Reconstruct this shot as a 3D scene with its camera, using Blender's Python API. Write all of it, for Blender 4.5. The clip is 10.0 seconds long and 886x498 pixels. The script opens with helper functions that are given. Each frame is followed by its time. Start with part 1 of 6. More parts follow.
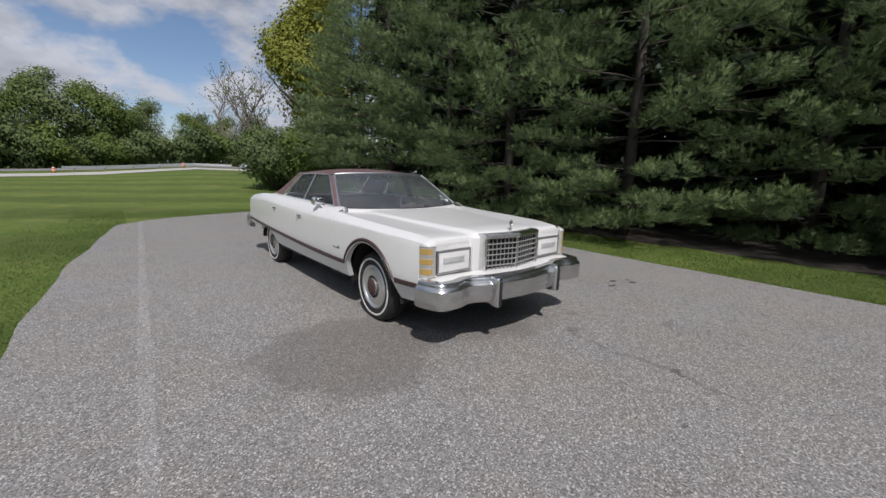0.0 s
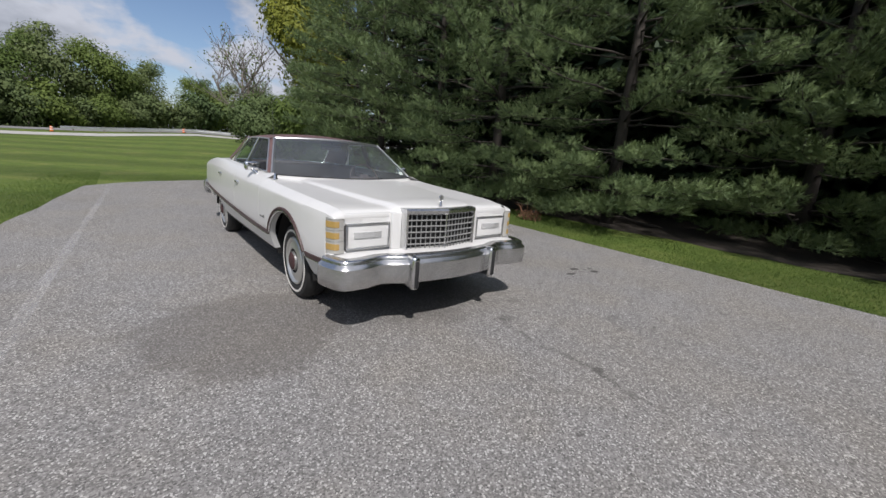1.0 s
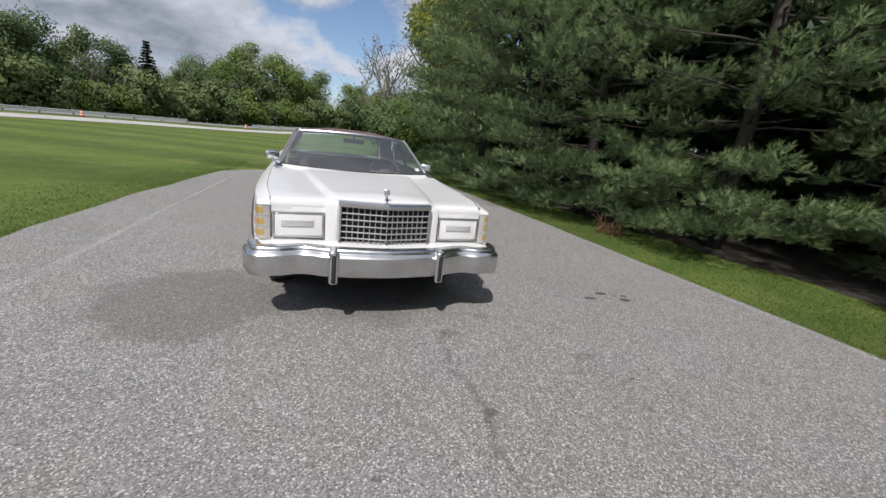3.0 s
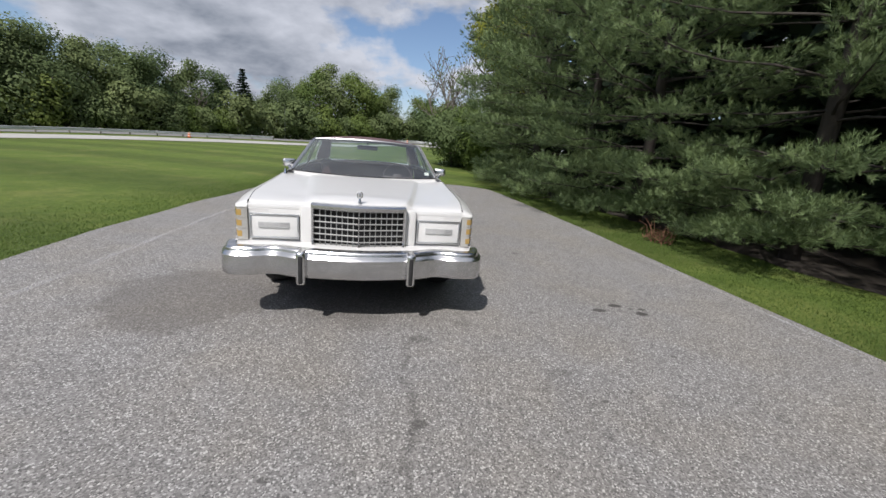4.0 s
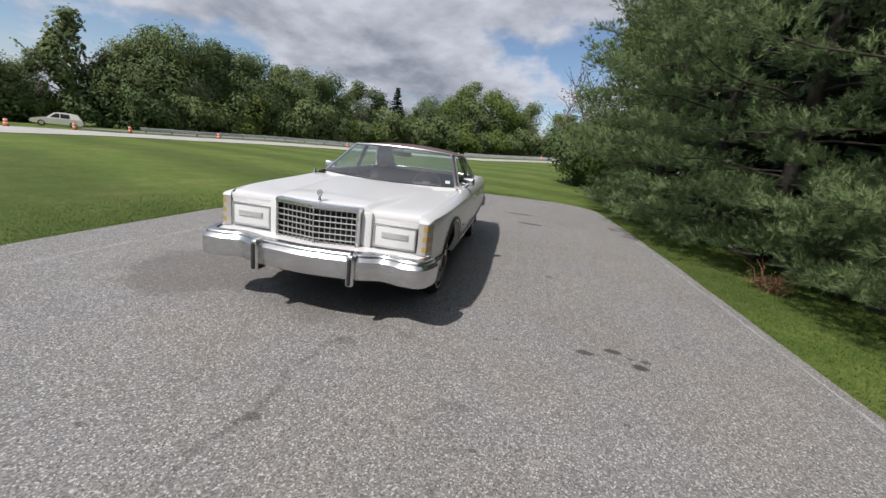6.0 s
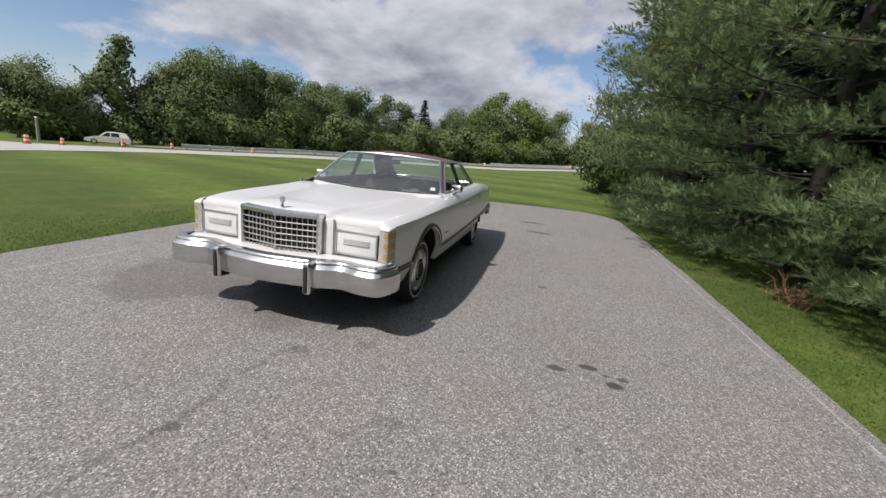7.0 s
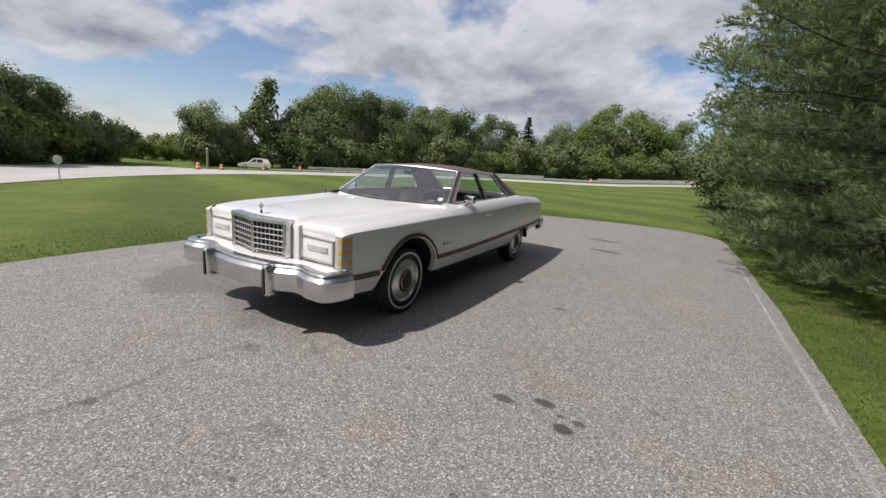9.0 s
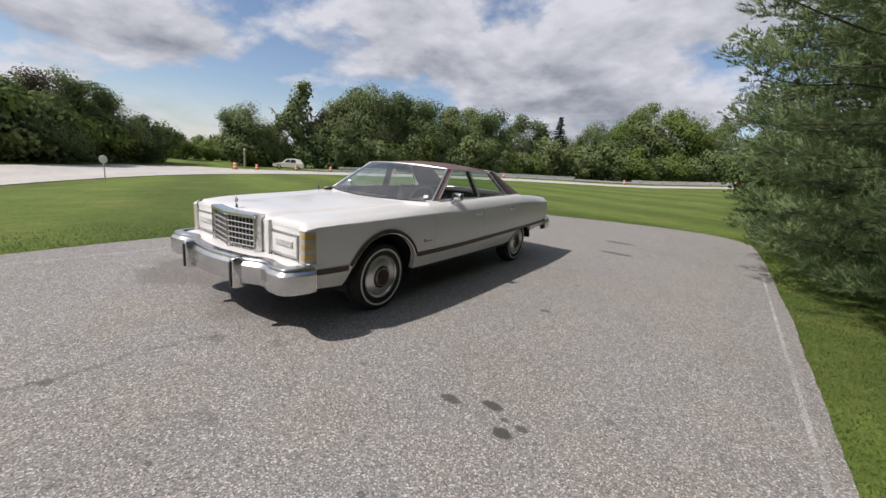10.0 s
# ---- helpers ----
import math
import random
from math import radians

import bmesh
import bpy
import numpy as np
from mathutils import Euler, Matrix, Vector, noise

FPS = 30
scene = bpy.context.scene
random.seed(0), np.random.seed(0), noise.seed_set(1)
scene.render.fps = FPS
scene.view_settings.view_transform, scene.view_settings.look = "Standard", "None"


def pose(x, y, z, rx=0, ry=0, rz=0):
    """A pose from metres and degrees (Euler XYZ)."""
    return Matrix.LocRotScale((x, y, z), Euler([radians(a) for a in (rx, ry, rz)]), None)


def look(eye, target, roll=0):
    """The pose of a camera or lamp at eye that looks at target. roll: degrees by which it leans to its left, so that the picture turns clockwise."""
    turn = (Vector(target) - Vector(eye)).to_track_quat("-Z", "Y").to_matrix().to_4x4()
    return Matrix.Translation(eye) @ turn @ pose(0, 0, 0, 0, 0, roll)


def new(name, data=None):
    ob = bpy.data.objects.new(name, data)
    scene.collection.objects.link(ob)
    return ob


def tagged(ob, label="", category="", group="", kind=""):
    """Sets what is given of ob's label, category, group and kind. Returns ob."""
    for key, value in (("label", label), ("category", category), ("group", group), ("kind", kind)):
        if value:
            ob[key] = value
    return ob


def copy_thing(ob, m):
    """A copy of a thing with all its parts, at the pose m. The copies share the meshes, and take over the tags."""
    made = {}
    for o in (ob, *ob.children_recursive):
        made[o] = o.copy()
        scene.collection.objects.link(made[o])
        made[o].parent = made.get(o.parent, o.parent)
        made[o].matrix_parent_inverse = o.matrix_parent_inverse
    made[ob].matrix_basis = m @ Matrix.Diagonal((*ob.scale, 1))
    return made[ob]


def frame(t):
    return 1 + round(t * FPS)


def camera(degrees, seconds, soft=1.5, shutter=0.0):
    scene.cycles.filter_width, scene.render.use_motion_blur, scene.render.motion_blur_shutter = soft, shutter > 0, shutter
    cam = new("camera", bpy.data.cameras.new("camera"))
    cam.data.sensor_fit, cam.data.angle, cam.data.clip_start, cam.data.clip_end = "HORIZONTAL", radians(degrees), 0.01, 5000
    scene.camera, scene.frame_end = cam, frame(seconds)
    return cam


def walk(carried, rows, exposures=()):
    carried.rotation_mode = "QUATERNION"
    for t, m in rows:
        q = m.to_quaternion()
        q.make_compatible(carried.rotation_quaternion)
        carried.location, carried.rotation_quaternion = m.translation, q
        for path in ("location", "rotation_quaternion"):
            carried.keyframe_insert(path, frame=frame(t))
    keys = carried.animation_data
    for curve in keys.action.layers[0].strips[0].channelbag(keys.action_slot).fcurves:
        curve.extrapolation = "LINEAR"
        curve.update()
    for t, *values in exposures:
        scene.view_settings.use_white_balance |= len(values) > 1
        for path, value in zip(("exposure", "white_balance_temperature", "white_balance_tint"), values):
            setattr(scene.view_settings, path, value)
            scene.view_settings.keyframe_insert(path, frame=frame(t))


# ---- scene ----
cam = camera(97.0, 10.0)
PATH = [
    (0, (0.054, 0.073, 1.427), (1.314, 1.582, 1.055), 1.3),
    (0.5, (0.451, 0.049, 1.364), (1.768, 1.475, 0.885), 3.3),
    (1, (0.777, -0.124, 1.363), (2.014, 1.376, 0.895), 4.2),
    (1.5, (1.063, -0.295, 1.38), (2.207, 1.262, 0.864), 4.0),
    (2, (1.418, -0.352, 1.376), (2.465, 1.263, 0.829), 6.3),
    (2.5, (1.77, -0.488, 1.391), (2.668, 1.24, 0.932), 4.0),
    (2.7, (1.948, -0.569, 1.41), (2.732, 1.208, 0.932), 5.6),
    (3.8, (2.753, -0.641, 1.406), (3.244, 1.22, 0.863), 4.3),
    (4, (2.934, -0.7, 1.411), (3.285, 1.205, 0.915), 4.5),
    (4.5, (3.308, -0.758, 1.441), (3.461, 1.167, 0.922), 4.8),
    (5, (3.634, -0.63, 1.4), (3.8, 1.282, 0.838), 5.9),
    (5.5, (3.939, -0.565, 1.422), (3.919, 1.374, 0.935), 3.2),
    (5.7, (4.125, -0.571, 1.452), (3.945, 1.363, 0.972), 4.9),
    (6.8, (4.735, -0.343, 1.459), (4.335, 1.554, 0.967), 7.5),
    (7, (4.846, -0.31, 1.458), (4.388, 1.584, 1.007), 5.8),
    (7.5, (5.22, -0.219, 1.46), (4.548, 1.61, 1.009), 6.0),
    (8, (5.422, -0.093, 1.445), (4.752, 1.737, 0.998), 5.8),
    (8.5, (5.596, 0.124, 1.457), (4.804, 1.904, 1.006), 6.0),
    (9, (5.856, 0.283, 1.459), (4.894, 1.988, 1.048), 4.5),
    (9.5, (6.125, 0.438, 1.474), (5.057, 2.062, 1.002), 5.3),
    (10, (6.279, 0.605, 1.456), (5.186, 2.227, 1.037), 4.6),
]
EXPOSURES = [(0, 0.02, 6150, 15), (2.5, 0.27, 6180, 14), (5.5, 0.22, 6200, 14), (7.5, 0.27, 6320, 15), (10, 0.34, 6450, 16)]
walk(cam, [(t, look(eye, target, roll)) for t, eye, target, roll in PATH], EXPOSURES)

# ---- world, sun ----
SUN_DIR = Vector((-0.42, -0.70, 1.0)).normalized()
world = bpy.data.worlds.new("sky")
scene.world = world
world.use_nodes = True
wn, wl = world.node_tree.nodes, world.node_tree.links
wn.clear()


def wnode(kind, **kw):
    n = wn.new(kind)
    for k, v in kw.items():
        if k in n.inputs:
            n.inputs[k].default_value = v
    return n


sky = wnode("ShaderNodeTexSky")
sky.sky_type = "NISHITA"
sky.sun_disc = False
sky.sun_elevation = math.asin(SUN_DIR.z)
sky.sun_rotation = math.atan2(SUN_DIR.x, SUN_DIR.y)
sky.air_density, sky.dust_density, sky.ozone_density = 1.0, 0.4, 1.6
coord = wnode("ShaderNodeTexCoord")
sep = wnode("ShaderNodeSeparateXYZ")
wl.new(coord.outputs["Generated"], sep.inputs[0])
# the cloud deck: a flat layer seen in perspective
lift = wnode("ShaderNodeMath")
lift.operation = "MAXIMUM"
lift.inputs[1].default_value = 0.0
wl.new(sep.outputs["Z"], lift.inputs[0])
deep = wnode("ShaderNodeMath")
deep.operation = "ADD"
deep.inputs[1].default_value = 0.42
wl.new(lift.outputs[0], deep.inputs[0])
flat = wnode("ShaderNodeVectorMath")
flat.operation = "SCALE"
inv = wnode("ShaderNodeMath")
inv.operation = "DIVIDE"
inv.inputs[0].default_value = 1.0
wl.new(deep.outputs[0], inv.inputs[1])
wl.new(coord.outputs["Generated"], flat.inputs[0])
wl.new(inv.outputs[0], flat.inputs["Scale"])


def cover_at(scale):
    """Density of the clouds, looked up at a place nearer to the zenith where scale is below one."""
    place = wnode("ShaderNodeMapping")
    place.inputs["Location"].default_value = (5.3, 2.1, 0.0)
    place.inputs["Scale"].default_value = (scale, scale, scale * 1.5)
    wl.new(flat.outputs[0], place.inputs[0])
    n = wnode("ShaderNodeTexNoise", Scale=1.9, Detail=10.0, Roughness=0.54, Distortion=0.10)
    wl.new(place.outputs[0], n.inputs["Vector"])
    return n.outputs["Fac"]


cover, above = cover_at(1.0), cover_at(0.95)
ramp = wnode("ShaderNodeValToRGB")
ramp.color_ramp.elements[0].position, ramp.color_ramp.elements[1].position = 0.42, 0.50
wl.new(cover, ramp.inputs[0])
# bright heads, grey feet and grey where the cloud is thick
head = wnode("ShaderNodeMath")
head.operation = "SUBTRACT"
wl.new(cover, head.inputs[0])
wl.new(above, head.inputs[1])
lit = wnode("ShaderNodeMath")
lit.operation = "MULTIPLY_ADD"
lit.inputs[1].default_value, lit.inputs[2].default_value = 3.2, 1.22
wl.new(head.outputs[0], lit.inputs[0])
thick = wnode("ShaderNodeMath")
thick.operation = "MULTIPLY_ADD"
thick.inputs[1].default_value = -1.15
wl.new(cover, thick.inputs[0])
wl.new(lit.outputs[0], thick.inputs[2])
shade = wnode("ShaderNodeValToRGB")
shade.color_ramp.elements[0].position, shade.color_ramp.elements[1].position = 0.22, 0.84
shade.color_ramp.elements[0].color = (0.205, 0.23, 0.265, 1)
shade.color_ramp.elements[1].color = (0.53, 0.55, 0.58, 1)
wl.new(thick.outputs[0], shade.inputs[0])
blue = wnode("ShaderNodeVectorMath")
blue.operation = "SCALE"
blue.inputs["Scale"].default_value = 0.088
wl.new(sky.outputs[0], blue.inputs[0])
# far clouds close up into a pale bank along the horizon
bank = wnode("ShaderNodeMapRange")
bank.inputs["From Min"].default_value, bank.inputs["From Max"].default_value = 0.02, 0.13
bank.inputs["To Min"].default_value, bank.inputs["To Max"].default_value = 0.5, 0.0
wl.new(sep.outputs["Z"], bank.inputs[0])
most = wnode("ShaderNodeMath")
most.operation = "MAXIMUM"
wl.new(ramp.outputs[0], most.inputs[0])
wl.new(bank.outputs[0], most.inputs[1])
mixed = wnode("ShaderNodeMix")
mixed.data_type = "RGBA"
wl.new(most.outputs[0], mixed.inputs["Factor"])
wl.new(blue.outputs[0], mixed.inputs["A"])
wl.new(shade.outputs[0], mixed.inputs["B"])
back = wnode("ShaderNodeBackground", Strength=1.0)
wl.new(mixed.outputs["Result"], back.inputs["Color"])
wout = wnode("ShaderNodeOutputWorld")
wl.new(back.outputs[0], wout.inputs[0])

sun = new("sun", bpy.data.lights.new("sun", "SUN"))
sun.data.energy, sun.data.angle, sun.data.color = 3.8, radians(1.6), (1.0, 0.95, 0.87)
sun.matrix_world = look((0, 0, 30), Vector((0, 0, 30)) - SUN_DIR)

# ---- materials ----
def material(name, color, rough=0.6, metal=0.0, vary=0.0, scale=20.0, bump=0.0, bump_scale=60.0, coat=0.0, random_hue=0.0):
    """Principled surface with colour variation at two scales and fine relief."""
    m = bpy.data.materials.new(name)
    m.use_nodes = True
    nt = m.node_tree
    p = nt.nodes["Principled BSDF"]
    p.inputs["Base Color"].default_value = (*color, 1)
    p.inputs["Roughness"].default_value = rough
    p.inputs["Metallic"].default_value = metal
    p.inputs["Coat Weight"].default_value = coat
    p.inputs["Coat Roughness"].default_value = 0.06
    tc = nt.nodes.new("ShaderNodeTexCoord")
    if vary:
        big = nt.nodes.new("ShaderNodeTexNoise")
        big.inputs["Scale"].default_value, big.inputs["Detail"].default_value = scale * 0.12, 3
        fine = nt.nodes.new("ShaderNodeTexNoise")
        fine.inputs["Scale"].default_value, fine.inputs["Detail"].default_value = scale, 5
        add = nt.nodes.new("ShaderNodeMath")
        add.operation = "ADD"
        span = nt.nodes.new("ShaderNodeMapRange")
        span.inputs["From Min"].default_value, span.inputs["From Max"].default_value = 0.6, 1.4
        span.inputs["To Min"].default_value, span.inputs["To Max"].default_value = 1 - vary, 1 + vary
        mul = nt.nodes.new("ShaderNodeMix")
        mul.data_type, mul.blend_type = "RGBA", "MULTIPLY"
        mul.inputs["Factor"].default_value = 1
        mul.inputs["A"].default_value = (*color, 1)
        for n in (big, fine):
            nt.links.new(tc.outputs["Object"], n.inputs["Vector"])
        nt.links.new(big.outputs["Fac"], add.inputs[0])
        nt.links.new(fine.outputs["Fac"], add.inputs[1])
        nt.links.new(add.outputs[0], span.inputs[0])
        nt.links.new(span.outputs[0], mul.inputs["B"])
        nt.links.new(mul.outputs["Result"], p.inputs["Base Color"])
    if bump:
        b = nt.nodes.new("ShaderNodeBump")
        n = nt.nodes.new("ShaderNodeTexNoise")
        n.inputs["Scale"].default_value, n.inputs["Detail"].default_value = bump_scale, 4
        b.inputs["Strength"].default_value, b.inputs["Distance"].default_value = bump, 0.01
        nt.links.new(tc.outputs["Object"], n.inputs["Vector"])
        nt.links.new(n.outputs["Fac"], b.inputs["Height"])
        nt.links.new(b.outputs["Normal"], p.inputs["Normal"])
    return m


def glass(name, tint, gloss=0.02, dust_haze=0.0, even=0.0):
    """Thin pane: clear, shiny at a glancing view, or evenly shiny where it is seen from both sides, with a film of pale
    dust whose blue-grey also stands in for reflected sky.
    """
    m = bpy.data.materials.new(name)
    m.use_nodes = True
    nt = m.node_tree
    nt.nodes.clear()
    out = nt.nodes.new("ShaderNodeOutputMaterial")
    clear = nt.nodes.new("ShaderNodeBsdfTransparent")
    clear.inputs[0].default_value = (*tint, 1)
    # diffuse blue-grey film: dust, plus a painted haze of reflected sky
    film = nt.nodes.new("ShaderNodeBsdfDiffuse")
    film.inputs[0].default_value = (0.56, 0.60, 0.64, 1)
    patch = nt.nodes.new("ShaderNodeTexNoise")
    patch.inputs["Scale"].default_value, patch.inputs["Detail"].default_value = 2.2, 4
    amount = nt.nodes.new("ShaderNodeMapRange")
    amount.inputs["To Min"].default_value, amount.inputs["To Max"].default_value = dust_haze * 0.5, dust_haze * 1.5
    nt.links.new(patch.outputs["Fac"], amount.inputs[0])
    hazy = nt.nodes.new("ShaderNodeMixShader")
    nt.links.new(amount.outputs[0], hazy.inputs[0])
    nt.links.new(clear.outputs[0], hazy.inputs[1])
    nt.links.new(film.outputs[0], hazy.inputs[2])
    shine = nt.nodes.new("ShaderNodeBsdfGlossy")
    shine.inputs["Roughness"].default_value = gloss
    fres = nt.nodes.new("ShaderNodeFresnel")
    fres.inputs["IOR"].default_value = 1.52
    mix = nt.nodes.new("ShaderNodeMixShader")
    if even:
        mix.inputs[0].default_value = even
    else:
        nt.links.new(fres.outputs[0], mix.inputs[0])
    nt.links.new(hazy.outputs[0], mix.inputs[1])
    nt.links.new(shine.outputs[0], mix.inputs[2])
    nt.links.new(mix.outputs[0], out.inputs[0])
    return m


def foliage(name, dark, light, passing=0.25, rough=0.55, hue=0.25, grain=0.5, patches=0.9):
    """Leaves and needles: colour differs from clump to clump and from tree to tree, and light shines through."""
    m = bpy.data.materials.new(name)
    m.use_nodes = True
    nt = m.node_tree
    p = nt.nodes["Principled BSDF"]
    p.inputs["Roughness"].default_value = rough
    p.inputs["Specular IOR Level"].default_value = 0.25
    geo = nt.nodes.new("ShaderNodeNewGeometry")
    info = nt.nodes.new("ShaderNodeObjectInfo")
    tc = nt.nodes.new("ShaderNodeTexCoord")
    patch = nt.nodes.new("ShaderNodeTexNoise")
    patch.inputs["Scale"].default_value, patch.inputs["Detail"].default_value = patches, 3
    nt.links.new(tc.outputs["Object"], patch.inputs["Vector"])
    blend = nt.nodes.new("ShaderNodeMath")
    blend.operation = "MULTIPLY_ADD"
    blend.inputs[1].default_value = grain
    nt.links.new(geo.outputs["Random Per Island"], blend.inputs[0])
    half = nt.nodes.new("ShaderNodeMath")
    half.operation = "MULTIPLY_ADD"
    half.inputs[1].default_value, half.inputs[2].default_value = 1.7 - grain, -0.60 + grain * 0.5
    nt.links.new(patch.outputs["Fac"], half.inputs[0])
    nt.links.new(half.outputs[0], blend.inputs[2])
    mix = nt.nodes.new("ShaderNodeMix")
    mix.data_type = "RGBA"
    mix.inputs["A"].default_value, mix.inputs["B"].default_value = (*dark, 1), (*light, 1)
    nt.links.new(blend.outputs[0], mix.inputs["Factor"])
    tone = nt.nodes.new("ShaderNodeHueSaturation")
    shift = nt.nodes.new("ShaderNodeMapRange")
    shift.inputs["To Min"].default_value, shift.inputs["To Max"].default_value = 0.5 - hue * 0.08, 0.5 + hue * 0.08
    value = nt.nodes.new("ShaderNodeMapRange")
    value.inputs["To Min"].default_value, value.inputs["To Max"].default_value = 1.2, 1 - hue
    nt.links.new(info.outputs["Random"], shift.inputs[0])
    nt.links.new(info.outputs["Random"], value.inputs[0])
    nt.links.new(shift.outputs[0], tone.inputs["Hue"])
    nt.links.new(value.outputs[0], tone.inputs["Value"])
    nt.links.new(mix.outputs["Result"], tone.inputs["Color"])
    nt.links.new(tone.outputs[0], p.inputs["Base Color"])
    tl = nt.nodes.new("ShaderNodeBsdfTranslucent")
    nt.links.new(tone.outputs[0], tl.inputs[0])
    ms = nt.nodes.new("ShaderNodeMixShader")
    ms.inputs[0].default_value = passing
    out = nt.nodes["Material Output"]
    nt.links.new(p.outputs[0], ms.inputs[1])
    nt.links.new(tl.outputs[0], ms.inputs[2])
    nt.links.new(ms.outputs[0], out.inputs[0])
    return m


class Graph:
    """Short hand for larger node materials, in world coordinates."""

    def __init__(self, name):
        self.m = bpy.data.materials.new(name)
        self.m.use_nodes = True
        self.nt = self.m.node_tree
        self.p = self.nt.nodes["Principled BSDF"]
        self.pos = self.nt.nodes.new("ShaderNodeNewGeometry").outputs["Position"]

    def put(self, a, b):
        if isinstance(a, bpy.types.NodeSocket):
            self.nt.links.new(a, b)
        else:
            b.default_value = a

    def noise(self, scale, detail=4, rough=0.55, warp=0.0, vec=None):
        n = self.nt.nodes.new("ShaderNodeTexNoise")
        for k, v in (("Scale", scale), ("Detail", detail), ("Roughness", rough), ("Distortion", warp)):
            n.inputs[k].default_value = v
        self.nt.links.new(vec or self.pos, n.inputs["Vector"])
        return n.outputs["Fac"]

    def cells(self, scale, out="Color"):
        n = self.nt.nodes.new("ShaderNodeTexVoronoi")
        n.inputs["Scale"].default_value = scale
        self.nt.links.new(self.pos, n.inputs["Vector"])
        return n.outputs[out]

    def math(self, op, a, b=0.0, c=0.0):
        n = self.nt.nodes.new("ShaderNodeMath")
        n.operation = op
        for v, s in zip((a, b, c), n.inputs):
            self.put(v, s)
        return n.outputs[0]

    def span(self, v, a, b, lo=0.0, hi=1.0):
        n = self.nt.nodes.new("ShaderNodeMapRange")
        n.interpolation_type = "SMOOTHSTEP"
        for x, s in zip((v, a, b, lo, hi), n.inputs):
            self.put(x, s)
        return n.outputs[0]

    def mix(self, f, a, b, kind="MIX"):
        n = self.nt.nodes.new("ShaderNodeMix")
        n.data_type, n.blend_type = "RGBA", kind
        for v, k in ((f, "Factor"), (a, "A"), (b, "B")):
            self.put((*v, 1) if isinstance(v, tuple) and len(v) == 3 else v, n.inputs[k])
        return n.outputs["Result"]

    def axes(self):
        n = self.nt.nodes.new("ShaderNodeSeparateXYZ")
        self.nt.links.new(self.pos, n.inputs[0])
        return n.outputs

    def spot(self, x, y, rx, ry, wob=0.0, wscale=3.0, turn=0.0):
        """1 at the middle of a mark that thins out to 0 at its rim."""
        mp = self.nt.nodes.new("ShaderNodeMapping")
        mp.vector_type = "TEXTURE"
        mp.inputs["Location"].default_value = (x, y, 0)
        mp.inputs["Rotation"].default_value = (0, 0, radians(turn))
        mp.inputs["Scale"].default_value = (rx, ry, 1000)
        self.nt.links.new(self.pos, mp.inputs[0])
        ln = self.nt.nodes.new("ShaderNodeVectorMath")
        ln.operation = "LENGTH"
        self.nt.links.new(mp.outputs[0], ln.inputs[0])
        d = ln.outputs["Value"]
        if wob:
            d = self.math("ADD", d, self.math("MULTIPLY", self.math("SUBTRACT", self.noise(wscale, 5), 0.5), wob))
        return d

    def bump(self, h, strength, dist=0.01):
        b = self.nt.nodes.new("ShaderNodeBump")
        b.inputs["Strength"].default_value, b.inputs["Distance"].default_value = strength, dist
        self.nt.links.new(h, b.inputs["Height"])
        self.nt.links.new(b.outputs["Normal"], self.p.inputs["Normal"])


